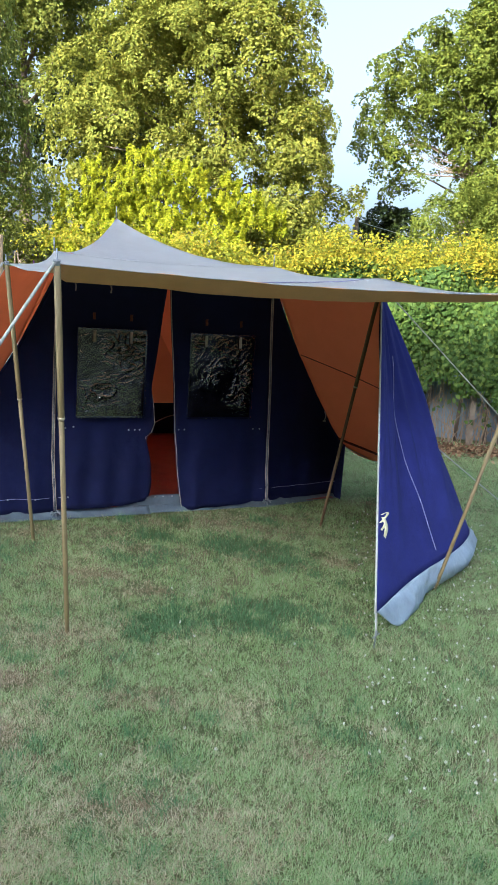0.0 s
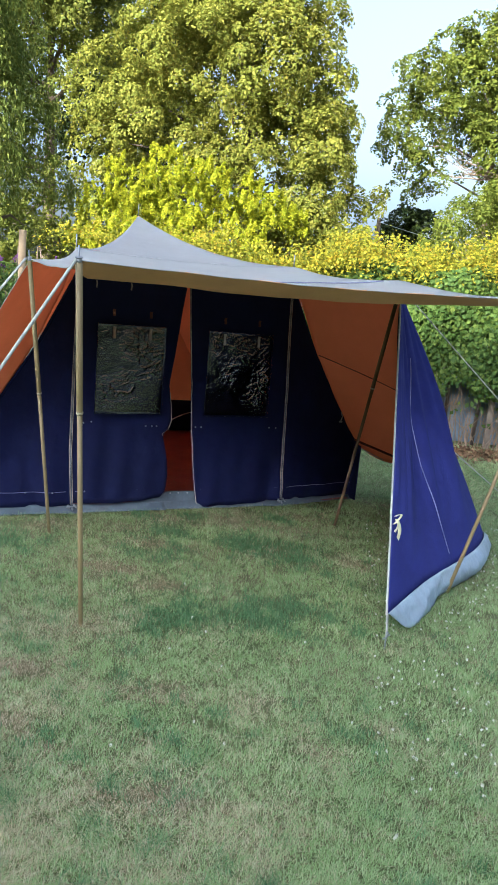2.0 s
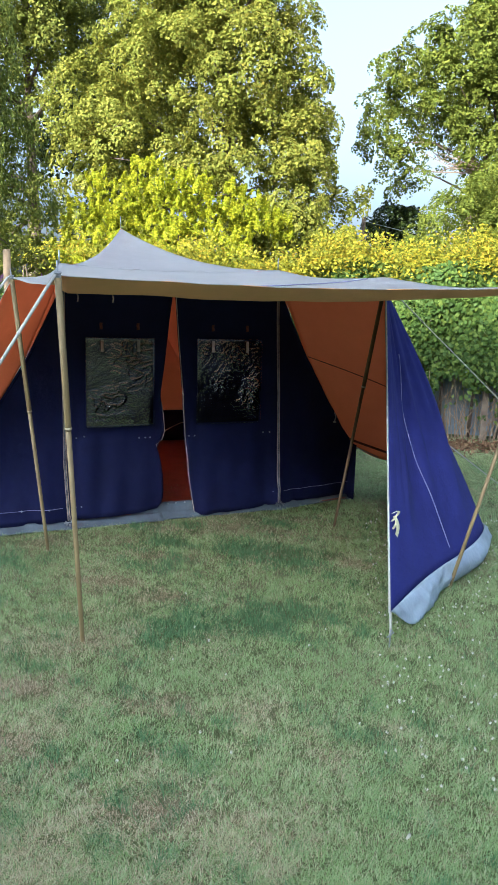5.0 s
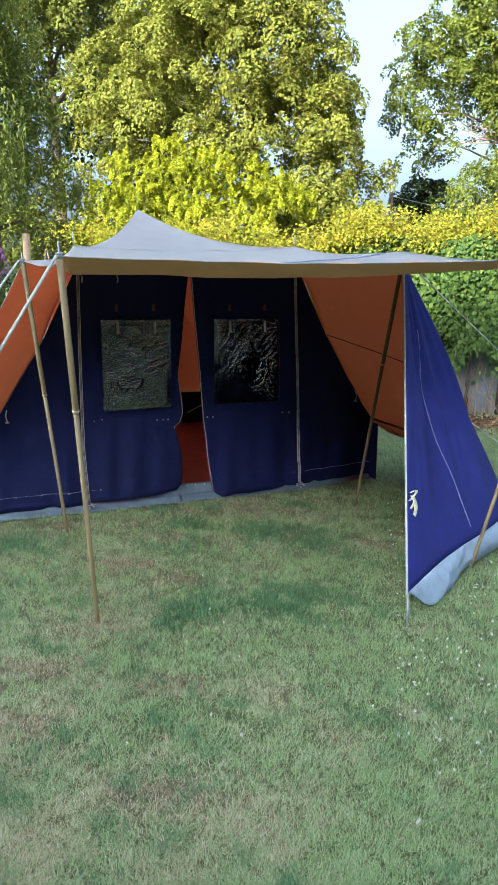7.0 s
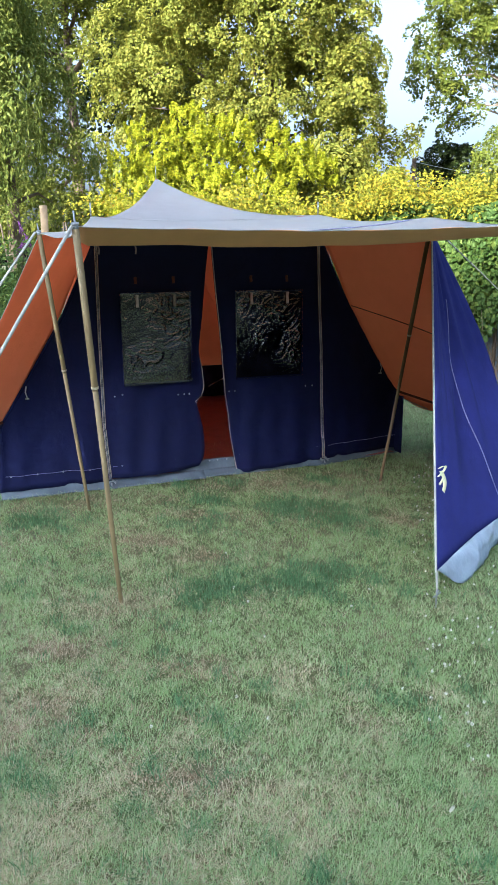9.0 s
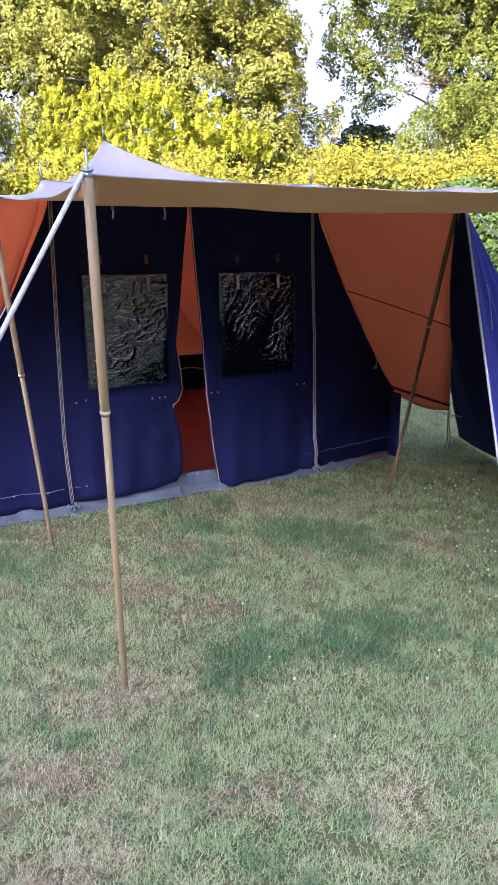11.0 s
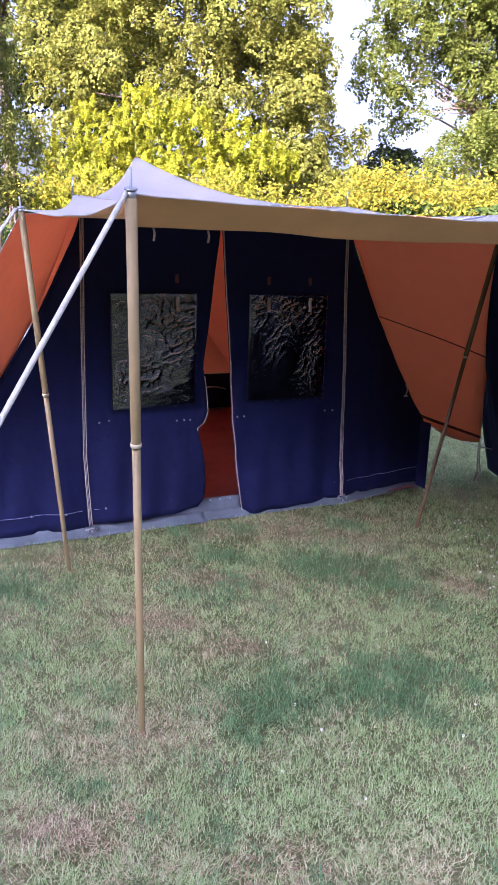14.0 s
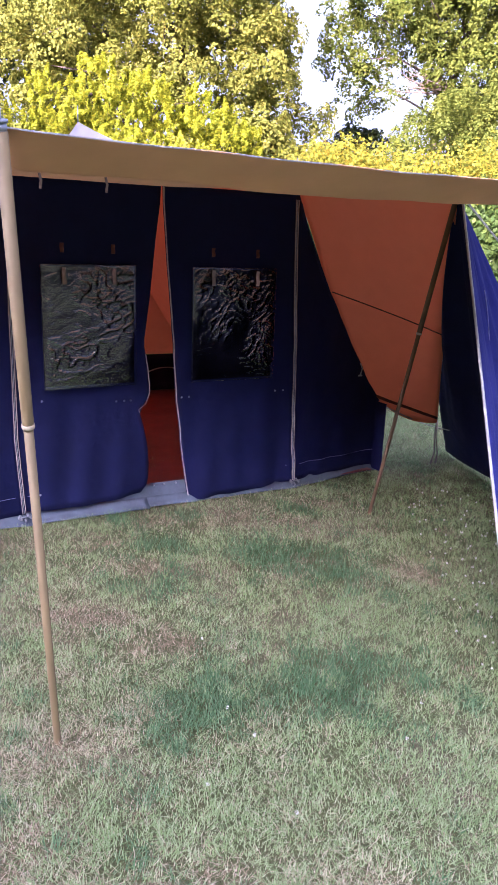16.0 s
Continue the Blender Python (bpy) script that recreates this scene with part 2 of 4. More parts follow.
def tube(bm, pts, radii, sides=8, cap=True):
    pts = [Vector(p) for p in pts]
    if not isinstance(radii, (list, tuple)):
        radii = [radii] * len(pts)
    rings, side = [], None
    for i, p in enumerate(pts):
        d = (pts[min(i + 1, len(pts) - 1)] - pts[max(i - 1, 0)]).normalized()
        if side is None:
            side = d.orthogonal().normalized()
        side = (side - d * side.dot(d)).normalized()
        up = d.cross(side)
        rings.append([bm.verts.new(p + (side * math.cos(a) + up * math.sin(a)) * radii[i]) for a in (2 * math.pi * k / sides for k in range(sides))])
    for a, b in zip(rings, rings[1:]):
        for k in range(sides):
            bm.faces.new([a[k], a[(k + 1) % sides], b[(k + 1) % sides], b[k]]).smooth = True
    if cap:
        bm.faces.new(rings[0][::-1])
        bm.faces.new(rings[-1])
    return bm


def along(pairs, x):
    """The broken line through (x, y) pairs, sorted by x."""
    return float(np.interp(x, [p[0] for p in pairs], [p[1] for p in pairs]))


def n3(x, y, z=0.0):
    return noise.noise((x, y, z))


def box(bm, lo, hi, bevel=0.0):
    r = bmesh.ops.create_cube(bm, size=1.0)
    for v in r["verts"]:
        v.co = Vector([lo[k] + (v.co[k] + 0.5) * (hi[k] - lo[k]) for k in range(3)])
    if bevel:
        es = list({e for v in r["verts"] for e in v.link_edges})
        bmesh.ops.bevel(bm, geom=es, offset=bevel, segments=2, affect="EDGES")
    return bm


def leaf_cloud(name, at, normal, size, mat, parent=None, aspect=0.62, droop=0.0, seed=1, curl=0.25, jitter=0.55):
    """Many small leaves, each a folded blade, at the rows of at, facing roughly along the rows of normal."""
    rng = np.random.default_rng(seed)
    n = len(at)
    nrm = normal + rng.normal(0, jitter, (n, 3))
    nrm /= np.linalg.norm(nrm, axis=1, keepdims=True) + 1e-9
    tip = rng.normal(0, 1, (n, 3)) + (0, 0, -droop)
    tip -= nrm * (tip * nrm).sum(1, keepdims=True)
    tip /= np.linalg.norm(tip, axis=1, keepdims=True) + 1e-9
    side = np.cross(nrm, tip)
    s = (size * rng.uniform(0.6, 1.3, n))[:, None]
    v = np.empty((n, 4, 3))
    v[:, 0] = at - tip * s * 0.5
    v[:, 1] = at + side * s * aspect * 0.5 + nrm * s * curl * 0.4
    v[:, 2] = at + tip * s * 0.5 - nrm * s * curl * 0.3
    v[:, 3] = at - side * s * aspect * 0.5 + nrm * s * curl * 0.4
    return facets(name, v.reshape(-1, 3), mat, parent)


def facets(name, verts, mat, parent=None, k=4):
    """One mesh of loose faces with k corners each."""
    n = len(verts) // k
    me = bpy.data.meshes.new(name)
    me.vertices.add(len(verts))
    me.vertices.foreach_set("co", np.ascontiguousarray(verts, dtype=np.float32).ravel())
    me.loops.add(k * n)
    me.loops.foreach_set("vertex_index", np.arange(k * n, dtype=np.int32))
    me.polygons.add(n)
    me.polygons.foreach_set("loop_start", np.arange(0, k * n, k, dtype=np.int32))
    me.update(calc_edges=True)
    me.validate()
    me.materials.append(mat)
    ob = new(name, me)
    if parent:
        ob.parent = parent
    return tagged(ob, kind="stuff")


# ---- ground ----
def build_ground():
    bm = bmesh.new()
    xs = [-300, -80, -30, -15] + [x * 0.5 for x in range(-20, 21)] + [15, 30, 80, 300]
    ys = [-300, -80, -30, -12] + [y * 0.5 for y in range(-10, 31)] + [25, 40, 90, 400]
    rows = [[bm.verts.new((x, y, 0.012 * n3(x * 0.7, y * 0.7) - 0.012)) for x in xs] for y in ys]
    for a, b in zip(rows, rows[1:]):
        for k in range(len(xs) - 1):
            bm.faces.new([a[k], a[k + 1], b[k + 1], b[k]]).smooth = True
    return tagged(part("ground", bm, SOIL), "worn green lawn with dry straw patches", "lawn", kind="structure")


build_ground()

# closes the place behind the camera: unseen sun blocker, uneven top roughens its shade edge
bm = bmesh.new()
blocker_top = [(-60, 26.0), (-52, 28.4), (-44, 27.4), (-38, 27.4), (-34, 29.0), (-30, 27.7), (-27.6, 27.7), (-27.5, 28.7), (-26.2, 28.7), (-26.1, 28.0), (-23, 27.7), (-20, 28.2), (-17, 27.8), (-9, 28.3), (-1, 27.5), (12, 28.2)]
faces = [[bm.verts.new((x, y, z)) for x, z in [(-60, 0.0)] + blocker_top + [(12, 0.0)]] for y in (-50.0, -50.4)]
bm.faces.new(faces[0])
bm.faces.new(faces[1][::-1])
for i in range(len(faces[0])):
    j = (i + 1) % len(faces[0])
    bm.faces.new([faces[0][j], faces[0][i], faces[1][i], faces[1][j]])
tagged(part("wall_south", bm, BRICK), "unseen plain wall added to shade the lawn", "wall", kind="structure")
# added walls out of view; the eastern two darken what the panes reflect
for name, lo, hi, mat, label in (("wall_west", (-60.4, -50, 0), (-60, 60, 12), BRICK, "unseen brick-coloured wall closing the west side"),
                                 ("wall_east", (60, -50, 0), (60.4, 60, 9.0), DARKWALL, "unseen far wall kept dark for the window reflections"),
                                 ("wall_south_east", (12, -50.4, 0), (60.4, -50, 11.5), DARKWALL, "unseen far wall kept dark for the window reflections")):
    bm = bmesh.new()
    box(bm, lo, hi, 0.02)
    tagged(part(name, bm, mat), label, "wall", kind="structure")

# ---- the tent: u along its front, v out from its front towards the lawn, z up ----
TENT = Matrix.Translation((-0.949, 5.515, 0)) @ Matrix.Rotation(radians(31.4), 4, "Z")


def L(u, v, z):
    return Vector((u, -v, z))


def mix(a, b, t):
    return a + (b - a) * t


PEAK = L(0.03, -2.16, 2.54)
FRONT_POLE = {-1: L(-0.92, -0.28, 2.05), 1: L(0.86, -0.06, 2.075)}
MID_POLE = {-1: (L(-1.16, 0.49, 0), L(-1.40, 0.90, 1.89)), 1: (L(1.11, 0.65, 0), L(1.19, 1.06, 2.0))}
OUT_POLE = {-1: (L(-1.21, 2.01, 0), L(-1.39, 2.53, 1.855)), 1: (L(1.15, 2.06, 0), L(1.33, 2.52, 1.915))}
SIDE_EDGE = [(0.0, 1.72), (0.54, 1.69), (0.9, 1.46), (1.35, 1.18), (1.82, 0.95), (2.05, 0.87)]   # z, half width of the front wall



def half(z, k):
    """Half width of the front wall at height z on either side."""
    w = along(SIDE_EDGE, z)
    return w + 0.03 if k < 0 else w - 0.06 + 0.11 * (w - 0.87)


def set_back(u):
    """The front wall falls back towards its east corner."""
    f = max(0.0, min(1.0, (u - 0.85) / 0.85))
    return -0.13 * f * f * (3 - 2 * f)


tent = base("tent", TENT, "blue canvas frame tent with pale grey roof and orange lining", "tent")


def roof_curve(a, b, t, bow=1.95):
    """From the peak b down to a: steep near the peak, slack lower down."""
    p = mix(a, b, t)
    p.z = a.z + (b.z - a.z) * t ** bow
    return p


def roof_side(k):
    eave_f, eave_r = L(1.71 * k, -0.02 + set_back(1.7 * k), 0.54), L(1.72 * k, -3.44, 0.42)

    def fn(s, t):
        if k > 0:
            s = 1 - s
        top = roof_curve(FRONT_POLE[k], PEAK, min(1, s * 2)) if s < 0.5 else PEAK
        low = mix(eave_f, eave_r, s)
        p = mix(top, low, t)
        p.z = top.z + (low.z - top.z) * (1 - (1 - t) ** 1.5)
        return p
    bm = sheet(fn, 24, 14, 0.004)
    return bm


for k in (-1, 1):
    part("side_roof", roof_side(k), [GREY, ORANGE], tent)

def rear_roof(s, t):
    low = L(3.44 * s - 1.72, -3.44, 0.42)
    p = mix(PEAK, low, t)
    p.z = PEAK.z + (low.z - PEAK.z) * (1 - (1 - t) ** 1.5)
    return p


part("rear_roof", sheet(rear_roof, 12, 14), [GREY, ORANGE], tent)


def front_roof(s, t):
    a = mix(FRONT_POLE[-1], FRONT_POLE[1], s)
    a.z -= 0.035 * math.sin(math.pi * s)
    p = roof_curve(a, PEAK, 0.985 * t)
    p.z += 0.010 * n3(p.x * 3, p.y * 3) * (1 - t)
    return p


part("front_roof", sheet(front_roof, 24, 24), [GREY, ORANGE], tent)


def canopy_fn(s, t):
    """Awning roof, t from the wall out to its front edge."""
    rows = []
    for a, b, sag in ((FRONT_POLE[-1], FRONT_POLE[1], 0.035), (MID_POLE[-1][1], MID_POLE[1][1], 0.055), (OUT_POLE[-1][1], OUT_POLE[1][1], 0.034)):
        p = mix(a, b, s)
        p.z -= sag * math.sin(math.pi * s) ** 0.8
        rows.append(p)
    if t < 0.4:
        p = mix(rows[0], rows[1], t / 0.4)
        h = t / 0.4
    else:
        p = mix(rows[1], rows[2], (t - 0.4) / 0.6)
        h = (t - 0.4) / 0.6
    edge = abs(2 * s - 1)
    p.z -= (0.015 + 0.022 * edge ** 4) * math.sin(math.pi * h)
    p.x += -0.05 * math.copysign(edge ** 6, 2 * s - 1) * math.sin(math.pi * h)
    p.z += 0.006 * n3(p.x * 4, p.y * 4)
    return p


canopy = part("canopy", sheet(lambda s, t: canopy_fn(s, 1 - t), 40, 36), [GREY, TAN], tent, "pale grey awning roof with tan underside")


def flap_fn(s, t):
    """The tan valance that hangs from the awning's front edge, leaning back a little."""
    p = canopy_fn(s, 1.0)
    q = canopy_fn(s, 1.0 - 0.06 * t)
    p.x, p.y = q.x, q.y + 0.006 * n3(p.x * 5, t * 2)
    p.z -= 0.003 + 0.062 * t * (1 - 0.45 * max(0.0, (s - 0.5) / 0.5)) * min(1.0, 0.6 + 20 * s) + 0.008 * t * n3(p.x * 2.5, 3.0)
    return p


part("valance", sheet(lambda s, t: flap_fn(s, 1 - t), 48, 24, 0.003), [TAN, TAN], tent, "tan canvas valance along the awning edge")
for u in (-1.29, -1.13):
    bm = bmesh.new()
    s = (u + 1.39) / 2.72
    p = flap_fn(s, 1.0)
    tube(bm, [p, p + Vector((0.004, 0, -0.016)), p + Vector((0.002, 0.003, -0.034))], 0.003, 6)
    part("tie_loop", bm, STRAP, tent)

# front seam of the awning, a thin dark cord across its top near the mid pole
bm = bmesh.new()
tube(bm, [canopy_fn(s, 0.42 + 0.25 * (0.93 - s)) + Vector((0, 0, 0.006)) for s in np.linspace(0.55, 0.93, 12)], 0.004, 6)
part("roof_seam", bm, THREAD, tent)


# side wings, orange inside, reaching out to the mid poles
def wing(k):
    top_in, top_out = FRONT_POLE[k], MID_POLE[k][1]
    low_out = L(2.14 * k, 0.07, 0.38)

    def fn(s, t):
        if k < 0:
            s = 1 - s
        z = mix(2.0, 0.54, t)
        a = L(half(z, k) * k, set_back(half(z, k) * k), z)
        b = mix(top_out, low_out, t)
        p = mix(a, b, s)
        edge = canopy_fn(0.0 if k < 0 else 1.0, 0.4 * s) - Vector((0, 0, 0.014))
        p += (edge - mix(L(half(2.0, k) * k, set_back(half(2.0, k) * k), 2.0), top_out, s)) * (1 - t) ** 3
        p.z -= 0.05 * math.sin(math.pi * s) * t ** 3
        p.x += k * 0.05 * math.sin(math.pi * t) * math.sin(math.pi * s)
        p += Vector((0.006 * n3(p.z * 3, s * 2), 0, 0))
        return p
    ob = part("side_wing", sheet(fn, 20, 24, 0.004), [GREY, ORANGE], tent, "orange lined canvas side wing")
    for pts, r in (([fn(s, 0.45 + 0.10 * abs(s if k > 0 else 1 - s)) for s in np.linspace(0.02, 0.98, 12)], 0.004),
                   ([fn(s, 0.97 - 0.03 * math.sin(math.pi * s)) for s in np.linspace(0.0, 1.0, 12)], 0.011)):
        if k > 0 or r > 0.01:
            part("seam", tube(bmesh.new(), [p + Vector((-k * 0.008, -0.006, 0)) for p in pts], r, 6), SEAM, ob)
    return ob


wings = {k: wing(k) for k in (-1, 1)}


# front wall: two side panels and two door panels that hang a little apart
def wall_v(u, z):
    k = 1 - 0.85 * math.exp(-((z - 1.13) / 0.42) ** 6) * math.exp(-((abs(u + 0.05) - 0.45) / 0.33) ** 6)
    return k * wall_relief(u, z) + set_back(u)


def wall_relief(u, z):
    """Slow waves, hanging folds and creases of the cloth."""
    return 0.018 * n3(u * 2.2, z * 1.1) + 0.020 * n3(u * 7, z * 1.3, 4) * (1.7 - z) + 0.012 * n3(u * 3 + z * 4, z * 7 - u * 5, 9) * (1.7 - z) + 0.03 * max(0, 0.25 - z)


GAP_L = [(0.0, -0.27), (0.08, -0.225), (0.13, -0.17), (0.20, -0.15), (0.40, -0.155), (0.58, -0.20), (0.64, -0.215), (0.67, -0.17), (0.75, -0.145), (0.88, -0.155), (1.04, -0.185), (1.15, -0.17), (1.3, -0.15), (1.64, -0.115), (1.85, -0.085), (2.05, -0.075)]
GAP_R = [(0.0, 0.125), (0.2, 0.085), (0.35, 0.062), (0.7, 0.022), (1.04, 0.0), (1.5, -0.045), (1.85, -0.068), (2.05, -0.072)]
ZIP_L = [(0.0, -0.92), (0.5, -0.95), (1.2, -0.95), (1.9, -0.94), (2.05, -0.93)]
ZIP_R = [(0.0, 0.91), (0.8, 0.88), (1.9, 0.83), (2.05, 0.83)]


def wall_panel(name, left, right, lo, label, bulge=0.0, bottom=None):
    def fn(s, t):
        z0 = lo if bottom is None else bottom(s)
        z = mix(z0, 1.95, t)
        u = mix(left(z), right(z), s)
        return L(u, 0.004 + wall_v(u, z) + bulge * math.sin(math.pi * s) * (1 - t) ** 2, z)
    return part(name, sheet(fn, 30, 40, 0.003), [BLUE_SHADE, BLUE_SHADE], tent, label)


zl, zr = (lambda z: along(ZIP_L, z)), (lambda z: along(ZIP_R, z))
wall_panel("front_panel", lambda z: -half(z, -1), zl, 0.05, "shade-darkened blue canvas front wall panel")
wall_panel("front_panel", zr, lambda z: half(z, 1), 0.05, "shade-darkened blue canvas front wall panel")
door_l = wall_panel("door_panel", zl, lambda z: along(GAP_L, z), 0.07, "shade-darkened blue canvas door panel curled open at its edge", 0.02, lambda s: 0.07 + 0.03 * s ** 4)
door_r = wall_panel("door_panel", lambda z: along(GAP_R, z), zr, 0.03, "shade-darkened blue canvas door panel with unzipped edge", 0.03, lambda s: 0.01 + 0.04 * s)


def window(u0, u1, z0, z1, parent, seed, slack=0.0):
    v0 = 0.024
    # black backing sheet close behind the pane, in place of an opening
    bm = sheet(lambda s, t: L(mix(u0, u1, s), v0 + 0.006 * t, mix(z0, z1, t)), 10, 12, 0.004)
    win = part("window", bm, [BACKING, BACKING], parent, "clear creased plastic window over a dark backing sheet")

    def ridge(x, y, k):
        return (1 - min(1.0, abs(n3(x, y, seed + k)))) ** 9

    def fn(s, t):
        u, z = mix(u0 - 0.008, u1 + 0.008, s), mix(z0 - 0.008, z1 + 0.008, t)
        # drawn-out creases over a slack, crumpled film; calmer along the folded foot
        wu, wz = u + 0.05 * n3(u * 6, z * 6, seed), z + 0.05 * n3(u * 6, z * 6, seed + 5)
        calm = 0.35 + 0.65 * min(1.0, max(0.0, (t - 0.10) * 9))
        patch = 0.15 + 0.85 * max(0.0, min(1.0, 0.55 + 2.2 * n3(u * 3.6, z * 3.6, seed + 9)))
        h = 0.007 * n3(wu * 5, wz * 7, seed + 1) + 0.0105 * ridge(wu * 12 + wz * 7, wz * 20 - wu * 6, 2) * patch
        h += 0.0050 * ridge(wu * 34 - wz * 12, wz * 42 + wu * 15, 3) * patch + 0.0005 * n3(wu * 80, wz * 80, seed + 4) * patch
        edge = min(1, 14 * s, 14 * (1 - s), 14 * t, 14 * (1 - t))
        return L(u, v0 + 0.010 + 0.012 * (1 - t) + slack * (1 - s) + h * edge * calm, z)
    part("pane", sheet(fn, 130, 160, 0.0008), [PLASTIC, PLASTIC], win, "creased clear plastic")
    for u in (mix(u0, u1, 0.22), mix(u0, u1, 0.76)):
        for a, b in ((z1 - 0.10, z1 - 0.01), (z1 + 0.07, z1 + 0.12)):
            part("strap", sheet(lambda s, t: L(u - 0.011 + 0.022 * s, v0 + 0.030 + (slack * (u1 - u) / (u1 - u0) if b < z1 else 0) + 0.004 * math.sin(7 * t) - (0.014 if b > z1 else 0), mix(a, b, t)), 2, 8, 0.002), [STRAP if b < z1 else SEAM, SEAM], win)
    for pts in ([(u0, z0), (u1, z0), (u1, z1), (u0, z1), (u0, z0)],):
        bm = bmesh.new()
        for (a, b), (c, d) in zip(pts, pts[1:]):
            tube(bm, [L(mix(a, c, f), v0 + 0.006, mix(b, d, f)) for f in np.linspace(0, 1, 9)], 0.003, 6)
        part("window_frame", bm, BLUE_SHADE, win)


window(-0.785, -0.25, 0.812, 1.488, door_l, 3, 0.03)
window(0.122, 0.685, 0.805, 1.487, door_r, 8)


def strip(name, fn, width, mat, parent, z0, z1, lift=0.012, n=40):
    """A tape up the wall that follows u = fn(z)."""
    def f(s, t):
        z = mix(z0, z1, t)
        u = fn(z) + (s - 0.5) * width
        return L(u, lift + wall_v(u, z), z)
    return part(name, sheet(f, 2, n, 0.003), [mat, mat], parent)


for zip_u, top in ((zl, 1.92), (zr, 1.92)):
    z = strip("zip", zip_u, 0.030, BLUE_SHADE, tent, 0.06, top, 0.013)
    for d in (-0.0085, 0.0085):
        strip("zip_tape", lambda q: zip_u(q) + d, 0.0055, ZIPTAPE, z, 0.06, top, 0.017)
    strip("zip_teeth", zip_u, 0.004, STEEL, z, 0.06, top, 0.0155)
    bm = bmesh.new()
    u0 = zip_u(0.06)
    for du, dz in ((-0.02, 0.0), (0.022, 0.004), (0.0, -0.012), (0.01, 0.02), (-0.03, 0.012)):
        tube(bm, [L(u0 + du, 0.045, 0.055 + dz), L(u0 + du * 1.4, 0.06, 0.04 + dz)], [0.008, 0.006], 6)
    tube(bm, [L(u0 - 0.045, 0.05, 0.055), L(u0 + 0.045, 0.052, 0.06)], 0.004, 6)
    part("zip_puller", bm, STEEL, z)
strip("piping", lambda q: along(GAP_R, q) + 0.004, 0.007, ZIPTAPE, door_r, 0.02, 1.94, 0.014, 60)
strip("piping", lambda q: along(GAP_L, q) - 0.003, 0.005, ZIPTAPE, door_l, 0.62, 0.98, 0.014, 40)
strip("fold_hem", lambda q: 0.012 - half(q, -1), 0.024, BLUE_SHADE, tent, 0.54, 1.90, 0.012)
strip("fold_hem", lambda q: half(q, 1) - 0.012, 0.024, BLUE_SHADE, tent, 0.54, 1.90, 0.012)

# stitched hem with studs along the foot of the wall
for a, b, par in ((-1.70, -0.97, tent), (-0.90, -0.33, door_l), (0.14, 0.86, door_r), (0.96, 1.70, tent)):
    bm = bmesh.new()
    tube(bm, [L(u, 0.007 + wall_v(u, 0.165), 0.165) for u in np.linspace(a, b, 70)], 0.002, 5)
    part("stitching", bm, THREAD, par)
stud = bmesh.new()
bmesh.ops.create_uvsphere(stud, u_segments=8, v_segments=5, radius=0.007)
stud_ob = part("stud", stud, STEEL, tent)
stud_ob.location = L(-1.66, 0.012, 0.165)
for u, z in [(-1.47, 0.165), (-1.28, 0.165), (-1.08, 0.165), (-0.83, 0.17), (-0.55, 0.17), (-0.40, 0.172), (-0.36, 0.70), (-0.31, 0.70), (-0.27, 0.70), (0.06, 0.70), (0.11, 0.70), (0.74, 0.70), (0.80, 0.70), (-0.86, 0.72), (-0.80, 0.73), (0.30, 0.15)]:
    o = stud_ob.copy()
    scene.collection.objects.link(o)
    o.location = L(u, 0.013 + wall_v(u, z), z)

# grey skirt along the foot, and the raised sill at the doorway
def skirt(u0, u1, drop, out):
    def fn(s, t):
        u = mix(u0, u1, s)
        w = out * (1 + 0.35 * n3(u * 3.0, 1.0)) * t
        return L(u, set_back(u) - 0.01 + w + 0.02 * max(0, 0.25 - 0.06), mix(0.062, 0.006, t ** 0.7) + 0.012 * n3(u * 6, t * 2) * t)
    return sheet(lambda s, t: fn(s, 1 - t), 40, 6, 0.003)


part("mud_skirt", skirt(-1.74, -0.16, 0.07, 0.065), [PVC_SHADE, PVC_SHADE], tent, "grey coated mud skirt")
part("mud_skirt", skirt(-0.20, 1.72, 0.07, 0.045), [PVC_SHADE, PVC_SHADE], tent, "grey coated mud skirt")
sill = part("door_sill", sheet(lambda s, t: L(mix(-0.42, 0.16, s), -0.045 + 0.05 * (1 - t) + 0.01 * n3(s * 4, 2), mix(0.012, 0.135, t)), 14, 5, 0.004), [PVC_SHADE, PVC_SHADE], tent, "grey coated door sill")
for u in (-0.17, -0.10, -0.03, 0.05):
    o = stud_ob.copy()
    scene.collection.objects.link(o)
    o.parent, o.location = sill, L(u, -0.036, 0.122)

# toggles on the slanted edges
for k in (-1, 1):
    bm = bmesh.new()
    u = 1.50 * k
    v = set_back(u)
    tube(bm, [L(u, v + 0.02, 0.84), L(u + 0.01 * k, v + 0.035, 0.80), L(u, v + 0.03, 0.755)], 0.005, 6)
    tube(bm, [L(u - 0.014, v + 0.03, 0.75), L(u + 0.014, v + 0.03, 0.75)], 0.007, 6)
    part("toggle", bm, ROPE, tent)

# low side and rear walls, floor, and what the doorway shows
part("side_wall", sheet(lambda s, t: L(-1.70, -3.42 * (1 - s), 0.02 + 0.52 * t), 10, 4), [BLUE_SHADE, BLUE_SHADE], tent)
part("side_wall", sheet(lambda s, t: L(1.70, -3.42 * s, 0.02 + 0.52 * t), 10, 4), [BLUE_SHADE, BLUE_SHADE], tent)
part("rear_wall", sheet(lambda s, t: L(1.70 - 3.4 * s, -3.40, 0.02 + 0.40 * t), 10, 4), [BLUE_SHADE, BLUE_SHADE], tent)
